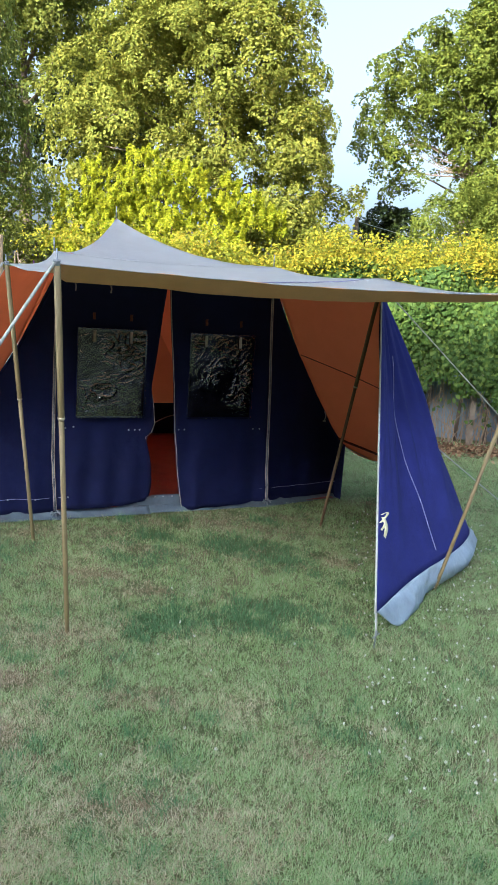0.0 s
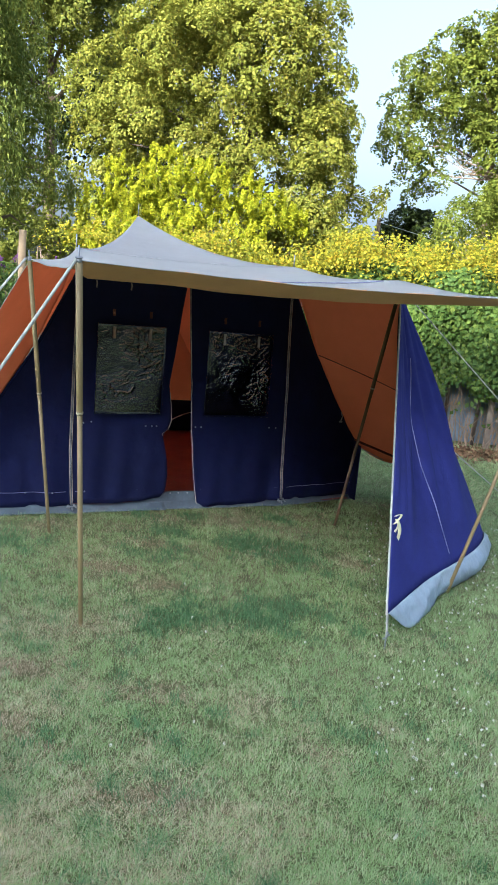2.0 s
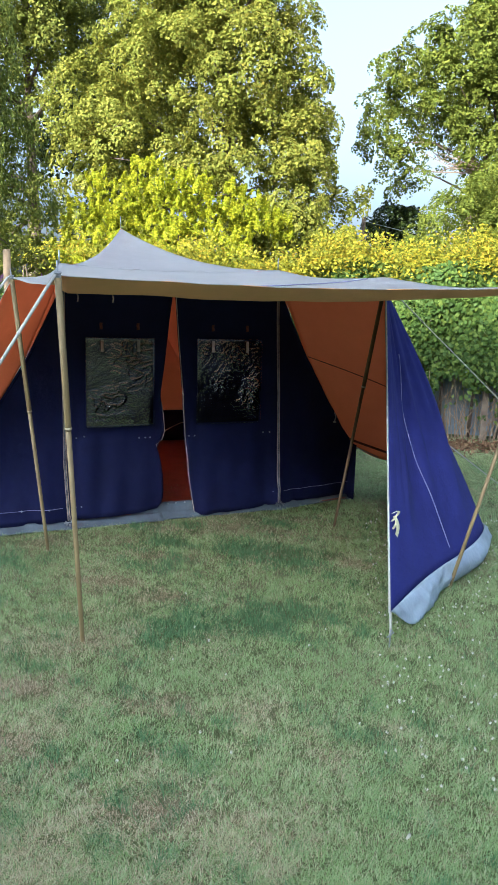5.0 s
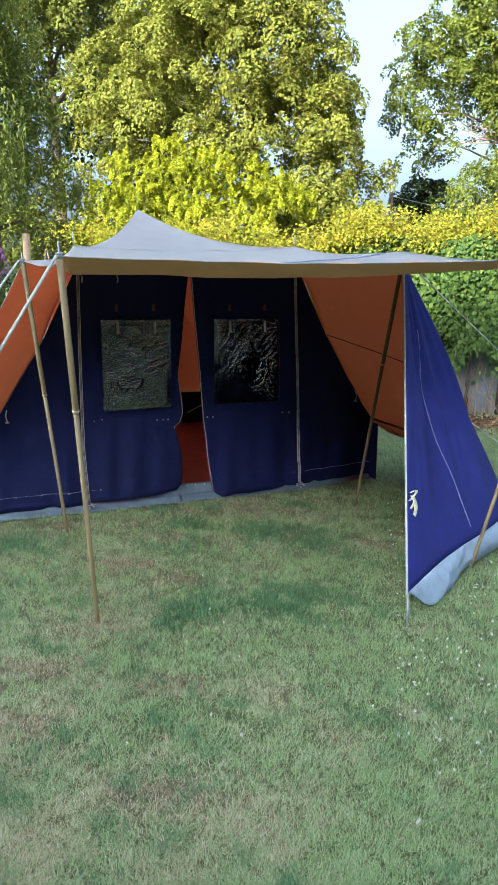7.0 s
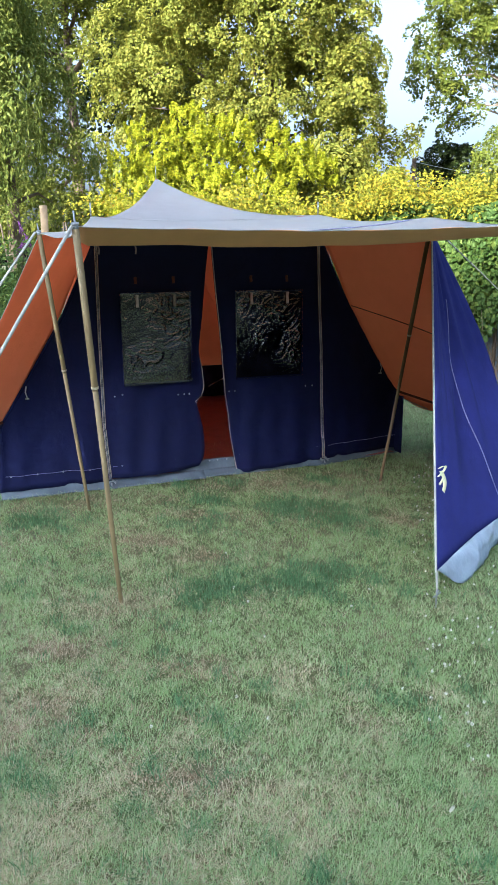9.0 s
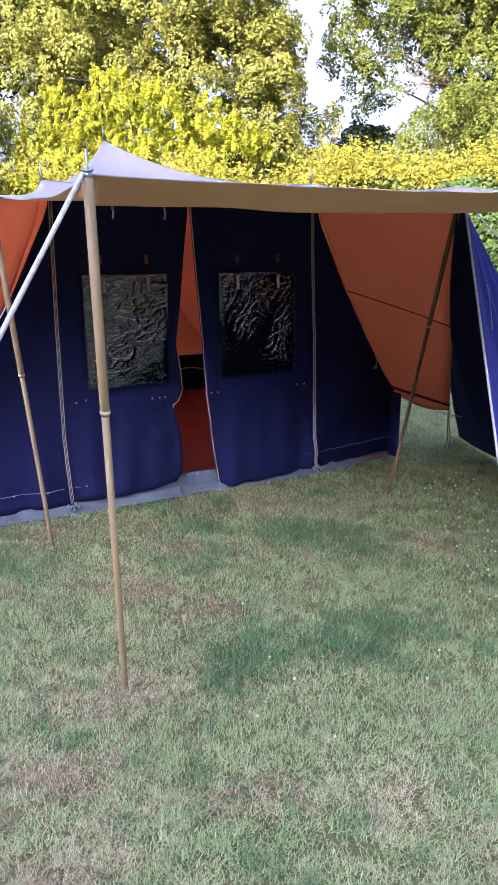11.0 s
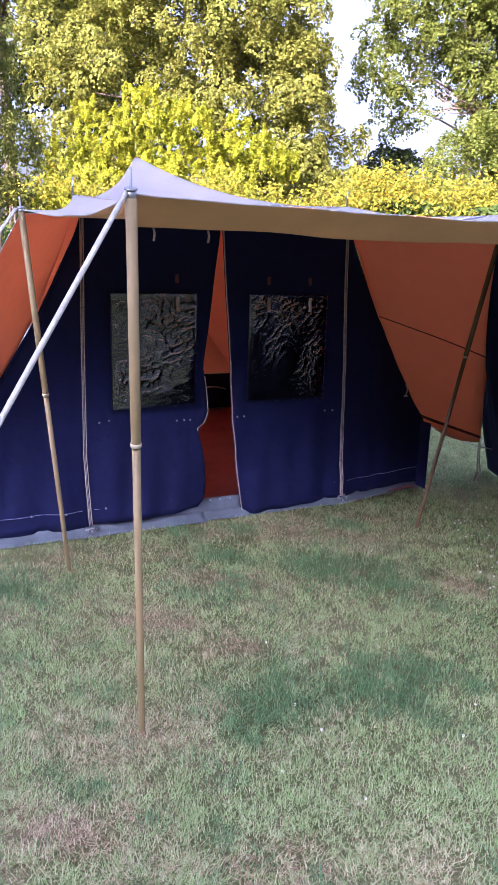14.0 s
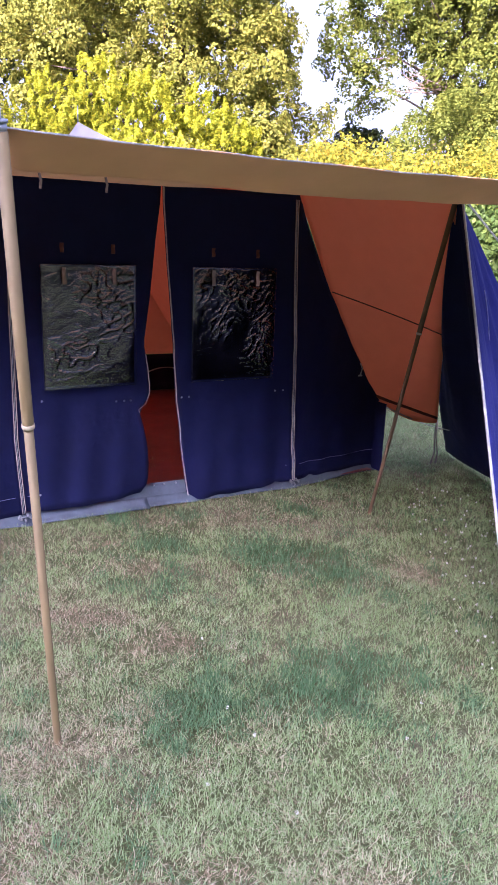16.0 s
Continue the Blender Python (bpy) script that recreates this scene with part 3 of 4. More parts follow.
part("groundsheet", sheet(lambda s, t: L(-1.66 + 3.32 * s, -3.38 + 3.32 * t, 0.022 + 0.012 * n3(s * 5, t * 6)), 20, 24, 0.004), [REDFLOOR, REDFLOOR], tent, "red coated groundsheet")
bm = bmesh.new()
tube(bm, [L(0.9 + 0.55 * f, -3.34, 0.16 + 0.12 * math.sin(math.pi * f * 0.75)) for f in np.linspace(0, 1, 12)], 0.006, 6)
part("cord", bm, ZIPTAPE, tent)
for (u0, v0, z0), (u1, v1, z1) in (((1.10, -2.85, 1.62), (1.24, -2.92, 1.50)), ((1.20, -2.95, 1.20), (1.38, -3.05, 1.02)), ((1.10, -3.05, 0.92), (1.40, -3.2, 0.66))):
    part("lining_seam", tube(bmesh.new(), [L(u0, v0, z0), L(u1, v1, z1)], 0.007, 6), SEAM, tent)
# finial above the peak
part("finial", tube(bmesh.new(), [PEAK, PEAK + Vector((0, 0, 0.12))], [0.006, 0.004], 6), STEEL, tent)
for k in (-1, 1):
    part("finial", tube(bmesh.new(), [FRONT_POLE[k] - Vector((0, 0, 0.01)), FRONT_POLE[k] + Vector((0, 0, 0.10))], [0.006, 0.005], 6), STEEL, tent)


# the blue side curtain, hung from the mid pole and spread over the ground in a bow
FOOT = [(0.0, (0.36, 2.52, 0.13)), (0.15, (0.74, 2.27, 0.16)), (0.24, (1.00, 2.11, 0.16)), (0.32, (1.26, 1.97, 0.16)), (0.44, (1.67, 1.72, 0.16)), (0.54, (2.03, 1.40, 0.16)), (0.62, (2.20, 1.0, 0.07)), (0.80, (2.40, 0.35, 0.02)), (0.92, (2.52, -0.05, 0.01)), (1.0, (2.60, -0.28, 0.02))]


def foot(s):
    return L(*[along([(a, p[i]) for a, p in FOOT], s) for i in range(3)])


def foot_soft(s):
    w = [(max(0, min(1, s + d)), 1 - abs(d) / 0.09) for d in (-0.06, -0.03, 0, 0.03, 0.06)] if 0.02 < s < 0.98 else [(s, 1)]
    return sum((foot(a) * q for a, q in w), Vector()) / sum(q for _, q in w)


CURTAIN_TOP = (L(1.13, 1.16, 1.90), L(1.24, 0.98, 1.92))


def curtain_fn(s, t):
    a = mix(CURTAIN_TOP[0], CURTAIN_TOP[1], s)
    b = foot_soft(s)
    p = mix(a, b, t)
    out = Vector((0.6, -0.8, 0)) if s < 0.5 else Vector((1, -0.2, 0))
    r = math.sin(s * 46 + 2 * t) * 0.6 + math.sin(s * 17 + 1) + 0.9 * n3(s * 30, t * 1.5)
    p += out * (0.038 * r * (1.25 - 0.5 * t) * math.sin(math.pi * min(1, t * 1.05)) * min(1, 8 * s))
    p.x += 0.07 * math.sin(math.pi * t) * max(0, (s - 0.75) / 0.25) * -1.0
    return p


curtain = base("side_curtain", TENT, "blue canvas side curtain spread to the ground from the mid pole", "curtain")
# one cloth, its two faces coloured as the shaded and the lit side
part("cloth", sheet(curtain_fn, 80, 40, 0.004), [BLUE_SHADE, BLUE_LIT], curtain)
HEM = [(0.0, (0.42, 2.50, 0.10)), (0.07, (0.54, 2.50, 0.006)), (0.16, (0.78, 2.34, 0.006)), (0.26, (1.04, 2.11, 0.006)), (0.34, (1.30, 1.97, 0.006)), (0.45, (1.68, 1.78, 0.006)), (0.56, (2.16, 1.34, 0.03)), (0.62, (2.24, 1.1, 0.05))]


def hem_fn(s, t):
    s *= 0.60
    a = curtain_fn(s, 1.0) + Vector((0.003, -0.010, 0.012))
    b = sum((L(*[along([(x, p[i]) for x, p in HEM], min(0.62, max(0, s + d))) for i in range(3)]) for d in (-0.03, -0.015, 0, 0.015, 0.03)), Vector()) / 5 if s > 0.03 else L(*HEM[0][1]).lerp(L(*HEM[1][1]), s / 0.07)
    p = mix(a, b, t)
    p += Vector((0.45, -0.6, 0.1)) * (0.034 * n3(s * 60, t * 2.5) * min(1, s * 8)) * math.sin(math.pi * min(1, t * 1.2) * 0.8)
    p += Vector((0.45, -0.6, 0.1)) * (0.035 * math.sin(math.pi * t) * (1 + 1.2 * n3(s * 16, 0.5)) * min(1, s * 8))
    return p


part("grey_hem", sheet(lambda s, t: hem_fn(s, 1 - t), 60, 10, 0.004), [PVC_LIT, PVC_LIT], curtain, "grey coated hem lying on the grass")
bm = bmesh.new()
tube(bm, [curtain_fn(0.0, t) + Vector((-0.004, -0.004, 0)) for t in np.linspace(0, 1, 24)], 0.007, 6)
part("edge_cord", bm, ROPE, curtain, "white corded edge")
bm = bmesh.new()
tube(bm, [curtain_fn(0.13 + 0.17 * t, t) + Vector((0.014, -0.022, 0)) for t in np.linspace(0.25, 0.95, 40)], 0.0025, 5)
part("stitching", bm, THREAD, curtain)
bm = bmesh.new()
e = curtain_fn(0.0, 1.0)
tube(bm, [e, mix(e, L(0.30, 2.62, 0.05), 0.5) + Vector((0.003, 0, 0)), L(0.30, 2.62, 0.05)], 0.006, 6)
tube(bm, [e + Vector((0.008, 0, 0)), L(0.306, 2.62, 0.05)], 0.004, 6)
part("peg_loop", bm, ROPE, curtain)
bm = bmesh.new()
tube(bm, [L(0.29, 2.63, -0.05), L(0.30, 2.62, 0.06), L(0.31, 2.61, 0.075), L(0.325, 2.60, 0.065)], 0.005, 6)
tube(bm, [L(0.27, 2.635, 0.052), L(0.33, 2.61, 0.06)], 0.004, 6)
part("peg", bm, STEEL, curtain)
# cream tie ribbon
p0 = curtain_fn(0.004, 0.765)
for drop, width, lean in ((0.27, 0.022, 0.055), (0.15, 0.018, 0.012)):
    bm = sheet(lambda s, t: p0 + Vector((0.004 + lean * t + 0.010 * math.sin(8 * t) + width * s, -0.022 - 0.012 * math.sin(6 * t), 0.03 - drop * t)), 2, 16, 0.003)
    part("tie_ribbon", bm, [RIBBON, RIBBON], curtain, "cream tie ribbon")
bm = sheet(lambda s, t: p0 + Vector((-0.010 + 0.045 * math.sin(math.pi * t) + 0.016 * s, -0.028, 0.0 + 0.06 * math.sin(math.pi * t * 0.7))), 2, 12, 0.003)
part("tie_ribbon", bm, [RIBBON, RIBBON], curtain, "cream tie ribbon")


# ---- poles and guy ropes ----
def pole(ends, joint, label, mats, r=0.0145, spike=0.055):
    a, b = ends
    ob = base("awning_pole", TENT, label, "tent pole", "poles holding up the awning")
    d = (b - a).normalized()
    c = mix(a, b, joint)
    part("lower_tube", tube(bmesh.new(), [a - d * 0.03, a + d * 0.01, c], [r * 0.78, r * 0.82, r * 0.85], 14), mats[0], ob)
    part("upper_tube", tube(bmesh.new(), [c - d * 0.01, c, b - d * 0.012], [r * 0.9, r, r], 14), mats[1], ob)
    if joint < 0.9:
        part("joint_ring", tube(bmesh.new(), [c - d * 0.005, c - d * 0.003, c + d * 0.006, c + d * 0.008], [r * 0.9, r * 1.12, r * 1.12, r], 14), BAND, ob)
    if spike:
        part("spike", tube(bmesh.new(), [b - d * 0.02, b + d * 0.004, b + d * 0.005, b + d * spike], [0.013, 0.013, 0.004, 0.0035], 10), STEEL, ob)
        part("washer", tube(bmesh.new(), [b + d * 0.004, b + d * 0.009], [0.016, 0.016], 12), STEEL, ob)
    return ob


pole(OUT_POLE[-1], 0.64, "jointed tan wooden awning pole at the front corner", (WOOD, WOOD))
pole(OUT_POLE[1], 0.64, "leaning tan wooden awning pole beside the curtain", (WOOD, WOOD))
pole(MID_POLE[-1], 0.55, "leaning tan awning pole under the side wing", (WOOD, WOOD), 0.0145, 0.05)
pole((MID_POLE[1][0], MID_POLE[1][1] - Vector((0, 0, 0.03))), 0.60, "leaning dark brown awning pole before the orange wing", (WOODDARK, WOODDARK), 0.0145, 0)


def guy(name_label, a, b, r, sag=0.0, double=0.0, peg=True):
    ob = base("guy_rope", TENT, name_label, "rope", "guy ropes of the awning")
    for off in ([0.0] if not double else [-double, double]):
        bm = bmesh.new()
        n = (b - a).cross(Vector((0, 0, 1))).normalized() * off
        tube(bm, [mix(a, b, t) + n + Vector((0, 0, -sag * math.sin(math.pi * t))) for t in np.linspace(0, 1, 10)], r, 7)
        part("cord", bm, ROPE, ob)
    if peg:
        d = (a - b).normalized()
        part("peg", tube(bmesh.new(), [b - Vector((d.x, d.y, 0)) * -0.02 - Vector((0, 0, 0.08)), b, b + Vector((0, 0, 0.04))], 0.005, 6), STEEL, ob)
    return ob


guy("taut white guy rope from the front corner pole", OUT_POLE[-1][1] + Vector((-0.01, 0, 0.0)), L(-2.64, 3.25, 0.02), 0.0068)
guy("taut white guy rope from the side pole", MID_POLE[-1][1] + Vector((-0.02, 0, 0)), L(-2.85, 1.6, 0.02), 0.005, 0, 0.006)
guy("thin double guy rope running out to the lawn", MID_POLE[1][1] - Vector((0, 0, 0.05)), L(3.6, 1.3, 0.02), 0.0028, 0, 0.006)
guy("thin double guy rope from the curtain edge", curtain_fn(0.58, 0.62), L(3.0, 1.0, 0.02), 0.0028, 0, 0.008)
guy("slack cord under the orange wing", wings[1].matrix_world @ L(1.70, -0.02, 0.52), L(2.5, 0.0, 0.25), 0.004, 0.03, 0.006, False)
ob = base("tie_cord", TENT, "frayed tie cord hanging from the orange wing", "cord")
bm = bmesh.new()
for dx in (-0.006, 0.01):
    tube(bm, [L(2.14 + dx, 0.07, 0.40), L(2.13 + dx, 0.08, 0.27), L(2.15 + dx * 2, 0.08, 0.14), L(2.13 + dx * 3, 0.08, 0.06)], [0.005, 0.006, 0.006, 0.009], 6)
part("cord", bm, ZIPTAPE, ob)


# ---- plants ----
def crown_points(rng, lobes, leaves, clump_r, flat=0.6, up=0.0):
    """Places and outward directions of leaves on overlapping domed clumps that cover the lobes (x, z, radius) of a rounded crown."""
    lb = np.array(lobes, float)
    mid = lb[:, :2].mean(0)
    reach = np.abs(lb[:, :2] - mid).max() + lb[:, 2].max()
    off = ((lb[:, :2] - mid) ** 2).sum(1)
    belly = np.sqrt(np.clip(reach ** 2 - off, 0.1, None)) * 0.38
    front = np.stack([lb[:, 0], -belly + rng.normal(0, 0.25, len(lb)) * lb[:, 2], lb[:, 1], lb[:, 2]], 1)
    back = front * (1, -0.9, 1, 0.95)
    core = front * (1, 0.1, 1, 0.9)
    lb = np.concatenate([front, core, back])
    w = lb[:, 3] ** 2 * np.repeat([1.0, 0.7, 0.4], len(front))
    clumps = int(2.6 * w.sum() / clump_r ** 2)
    li = rng.choice(len(lb), clumps, p=w / w.sum())
    d = rng.normal(0, 1, (clumps, 3))
    d /= np.linalg.norm(d, axis=1, keepdims=True)
    d[:, 2] = np.where(d[:, 2] < -0.65, -d[:, 2], d[:, 2])
    wob = np.array([1.0 + 0.28 * n3(*(v * 2.6 + i * 3.7)) for v, i in zip(d, li)])
    cc = lb[li, :3] + d * (lb[li, 3] * wob * rng.uniform(0.72, 1.03, clumps))[:, None]
    cr = clump_r * rng.uniform(0.55, 1.35, clumps)
    axis = d * 0.8 + (0, 0, 0.45) + rng.normal(0, 0.25, (clumps, 3))
    axis /= np.linalg.norm(axis, axis=1, keepdims=True)
    k = rng.choice(clumps, leaves, p=cr ** 2 / (cr ** 2).sum())
    q = rng.normal(0, 1, (leaves, 3))
    q /= np.linalg.norm(q, axis=1, keepdims=True)
    qa = (q * axis[k]).sum(1, keepdims=True)
    q = np.where(qa < -0.2, q - 2 * qa * axis[k], q)
    qa = np.abs(qa)
    at = cc[k] + (q - axis[k] * qa * (1 - flat)) * (cr[k] * rng.uniform(0.7, 1.1, leaves) ** 0.7)[:, None]
    at[:, 2] -= 0.22 * cr[k] * (1 - qa[:, 0])
    if up:
        # sprays that point up and outwards
        f = rng.uniform(0, 1, leaves)
        spray = rng.normal(0, 0.45, (clumps, 3)) + d * 0.6 + (0, 0, 1.0)
        spray /= np.linalg.norm(spray, axis=1, keepdims=True)
        at = cc[k] + spray[k] * (f * up * cr[k] * 3)[:, None] + q * (cr[k] * 0.42 * (1.2 - f))[:, None]
    return at, q * 0.6 + axis[k] * 0.5 + (0, 0, 0.2), cc


def tree(name, label, x, y, lobes, leaves, clump_r, size, mat, seed, trunk_r=0.3, limbs=12, droop=0.3, category="tree", up=0.0, aspect=0.68, hang=0.0, foot=0.0):
    rng = np.random.default_rng(seed)
    ob = base(name, pose(x, y, 0), label, category)
    at, nrm, cc = crown_points(rng, lobes, leaves, clump_r, up=up)
    if hang:
        # weeping strands
        at[:, 2] -= hang * rng.uniform(0, 1, leaves) ** 2
    keep = at[:, 2] > 0.15
    leaf_cloud("crown", at[keep], nrm[keep], size, mat, ob, aspect, droop, seed, jitter=0.42)
    high = max(l[1] + l[2] for l in lobes)
    mid = float(np.mean([l[0] for l in lobes])) + foot
    top = Vector((mid, 0, high * 0.85))
    pts = [Vector((mid * 0.3, 0, -0.1)), Vector((mid * 0.3 + 0.05, 0, 0.4)), top * 0.35 + Vector((0.1, 0, 0)), top * 0.7, top]
    part("trunk", tube(bmesh.new(), pts, [trunk_r * 1.5, trunk_r, trunk_r * 0.75, trunk_r * 0.4, trunk_r * 0.08], 10), BARK, ob)
    for i in rng.choice(len(cc), min(limbs, len(cc)), replace=False):
        e = Vector(cc[i])
        a = Vector(pts[2]).lerp(top, max(0.0, min(0.9, (e.z - pts[2].z) / max(0.1, top.z - pts[2].z) * 0.75)))
        m = a.lerp(e, 0.55) + Vector(rng.normal(0, 0.08, 3).tolist()) * (e - a).length + Vector((0, 0, 0.08 * (e - a).length))
        part("limb", tube(bmesh.new(), [a, m, e], [trunk_r * 0.28, trunk_r * 0.16, trunk_r * 0.05], 7), BARK, ob)
    return ob


tree("sycamore_tree", "tall sycamore with sunlit yellow-green crown behind the hedge", -6.1, 38.5,
     [(0.7, 15.4, 2.3), (-1.8, 14.8, 2.5), (-3.9, 13.4, 2.2), (2.9, 13.6, 1.8), (1.2, 12.5, 2.6), (-1.4, 11.9, 2.8), (4.0, 11.3, 1.55), (-6.0, 10.9, 2.4), (-3.9, 10.2, 2.7), (4.2, 8.9, 1.6), (2.8, 9.7, 2.4),
      (-6.7, 8.4, 1.6), (0.5, 9.3, 2.4), (3.8, 7.0, 1.7), (5.5, 6.4, 0.9), (6.6, 6.9, 0.5), (-0.6, 17.9, 2.9), (-3.1, 17.3, 2.6), (1.6, 17.0, 1.4), (-1.4, 7.0, 2.4), (-5.5, 6.5, 1.9), (2.0, 4.5, 1.8), (-3.0, 4.0, 2.0)],
     200000, 0.44, 0.155, SYCAMORE, 11, 0.42, 16)
tree("sycamore_sapling", "young sycamore filling the hedge line below the tall one", -1.3, 21.0,
     [(0.0, 4.0, 0.55), (0.6, 3.85, 0.5), (-0.6, 3.75, 0.55), (1.35, 3.6, 0.4), (-1.3, 3.45, 0.7), (0.2, 3.0, 0.8), (1.0, 2.9, 0.7), (-1.0, 2.6, 0.7), (0.0, 2.0, 0.7)],
     16000, 0.3, 0.12, SYCAMORE, 21, 0.07, 8)
tree("tall_tree", "tall broadleaf tree with a sunlit green crown", -19.1, 44.0,
     [(0.0, 17.2, 3.1), (-2.4, 15.3, 3.2), (3.1, 16.3, 2.4), (2.7, 13.9, 1.6), (-4.5, 16.4, 3.7), (-4.5, 12.0, 3.6), (1.7, 19.6, 3.5), (4.1, 19.0, 2.0), (-1.0, 20.2, 3.6), (-3.1, 8.8, 2.4), (2.4, 11.5, 1.1), (2.2, 7.8, 1.0), (-0.6, 11.7, 1.5), (-4.0, 5.5, 2.0)],
     80000, 0.6, 0.21, ASH, 12, 0.5, 16)
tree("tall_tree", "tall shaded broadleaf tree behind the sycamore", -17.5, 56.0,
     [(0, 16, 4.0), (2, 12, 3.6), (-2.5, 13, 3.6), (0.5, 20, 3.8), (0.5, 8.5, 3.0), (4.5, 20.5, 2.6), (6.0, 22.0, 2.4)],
     16000, 1.3, 0.42, SHADELEAF, 13, 0.5, 10)
oak = tree("oak_tree", "spreading oak with open sunlit crown and bare twigs", 5.4, 47.0,
     [(1.95, 16.8, 2.3), (0.4, 16.1, 1.85), (-1.55, 15.7, 1.55), (-3.1, 14.7, 1.45), (-3.9, 13.4, 1.0), (-1.9, 13.5, 1.5), (-4.0, 11.6, 0.9), (-2.6, 10.0, 0.9), (-3.5, 9.2, 0.6), (0.2, 14.0, 2.0), (2.4, 13.4, 2.4), (3.4, 10.2, 1.7),
      (-5.1, 11.1, 0.36), (3.9, 15.6, 3.1), (5.4, 12.6, 3.4), (2.9, 18.2, 1.9), (4.6, 18.4, 3.2), (-4.6, 12.3, 0.4), (-1.2, 9.4, 0.45), (-0.6, 12.6, 1.1), (1.2, 11.9, 1.0), (3.6, 8.6, 1.6), (5.6, 9.0, 2.4), (1.7, 10.4, 1.0), (2.4, 9.2, 1.1), (0.7, 11.2, 0.7), (-2.0, 9.3, 0.6), (-3.0, 11.0, 0.5), (-1.2, 11.2, 0.5)],
     110000, 0.44, 0.18, OAK, 14, 0.3, 14, foot=4.5)
rng_oak = np.random.default_rng(140)
for i in range(16):
    a = Vector((2.0 + rng_oak.uniform(-0.5, 0.8), -2.0, 10.1 + rng_oak.uniform(-0.3, 0.6)))
    e = Vector((rng_oak.uniform(-2.2, 0.6), -2.2 + rng_oak.uniform(-0.8, 0.8), 11.0 + rng_oak.uniform(-1.0, 1.2)))
    m = a.lerp(e, 0.5) + Vector(rng_oak.normal(0, 0.22, 3).tolist())
    part("bare_branch", tube(bmesh.new(), [a, m, e], [0.05, 0.032, 0.012], 5), TWIG, oak, "bare pale branch")
tree("field_maple", "dense green tree beyond the hedge", 4.9, 31.0,
     [(-0.3, 5.55, 1.1), (-1.1, 5.2, 0.95), (0.7, 6.2, 1.3), (1.6, 5.0, 1.4), (-1.75, 4.7, 0.5), (2.6, 5.7, 1.9), (0.7, 4.4, 1.1), (-2.4, 4.2, 0.45), (0.0, 3.2, 1.3), (-1.6, 3.4, 1.0), (2.2, 3.4, 1.4), (4.5, 5.0, 1.8)],
     55000, 0.40, 0.11, OAK, 15, 0.2, 8)
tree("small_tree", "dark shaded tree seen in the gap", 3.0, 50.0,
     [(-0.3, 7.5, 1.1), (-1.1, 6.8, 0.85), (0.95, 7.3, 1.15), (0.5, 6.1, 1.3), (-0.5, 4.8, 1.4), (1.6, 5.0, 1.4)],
     16000, 0.5, 0.2, SHADELEAF, 16, 0.2, 6)
tree("willow_tree", "weeping willow with hanging green foliage", -9.0, 17.0,
     [(0.3, 6.8, 1.05), (1.0, 5.9, 0.75), (0.0, 5.0, 1.1), (0.8, 4.4, 0.7), (1.25, 5.1, 0.5), (0.1, 3.6, 0.7), (-1.1, 6.0, 1.6), (-1.5, 4.1, 1.3), (0.1, 8.0, 1.25), (-1.1, 7.6, 1.4)],
     60000, 0.34, 0.13, WILLOW, 17, 0.22, 10, 2.5, aspect=0.3, hang=0.8)
tree("golden_shrub", "bright golden-leaved shrub catching the low sun", -4.2, 19.0,
     [(-0.35, 4.75, 0.5), (-1.25, 4.3, 0.6), (-2.1, 3.6, 0.6), (-2.65, 2.95, 0.42), (0.55, 4.4, 0.55), (-0.05, 3.95, 0.75), (1.55, 4.15, 0.52), (2.25, 3.9, 0.46), (-0.8, 3.5, 0.7), (1.4, 3.6, 0.62), (-1.6, 3.0, 0.65), (2.8, 3.65, 0.32), (0.4, 3.0, 0.8), (1.6, 2.7, 0.7), (-0.8, 2.4, 0.8)],
     95000, 0.16, 0.085, GOLD, 18, 0.06, 16, 0.0, category="shrub", up=0.55, aspect=0.42)
tree("elder_shrub", "dark leafy undergrowth below the tall trees", -10.3, 24.5,
     [(0.45, 4.05, 0.75), (-0.45, 3.3, 0.85), (0.8, 4.95, 0.4), (-2.1, 3.1, 1.3), (1.35, 3.7, 0.5), (0.6, 2.6, 0.9), (2.2, 3.0, 0.8), (-1.0, 1.9, 1.0)],
     18000, 0.4, 0.13, ASH, 22, 0.1, 8)


def buddleia():
    rng = np.random.default_rng(41)
    ob = base("buddleia_bush", pose(-4.15, 9.0, 0), "straggling bush with purple flower spikes by the post", "bush")
    n = 5000
    f = rng.uniform(0, 1, n)
    at = np.stack([rng.normal(0, 0.45, n) * (0.4 + f), rng.normal(0, 0.3, n), 0.3 + 1.7 * f], 1)
    leaf_cloud("foliage", at, np.tile((0, -0.5, 0.8), (n, 1)), 0.09, HEDGE, ob, 0.35, 0.6, 42)
    for i in range(7):
        p = Vector((rng.uniform(-0.5, 0.6), rng.uniform(-0.3, 0.2), rng.uniform(1.75, 2.15)))
        part("stem", tube(bmesh.new(), [(p.x * 0.2, 0, -0.05), (p.x * 0.6, p.y * 0.5, p.z * 0.6), p], [0.012, 0.009, 0.004], 5), BARK, ob)
        g = np.linspace(0, 1, 160)
        q = rng.normal(0, 1, (160, 3))
        q /= np.linalg.norm(q, axis=1, keepdims=True)
        d = np.array([rng.uniform(-0.6, 0.6), 0, 0.7])
        leaf_cloud("flower_spike", np.array(p) + d * (g * 0.22)[:, None] + q * (0.028 * (1.1 - g))[:, None], q, 0.016, BUDDLEIA, ob, 0.8, 0, 43 + i)


buddleia()


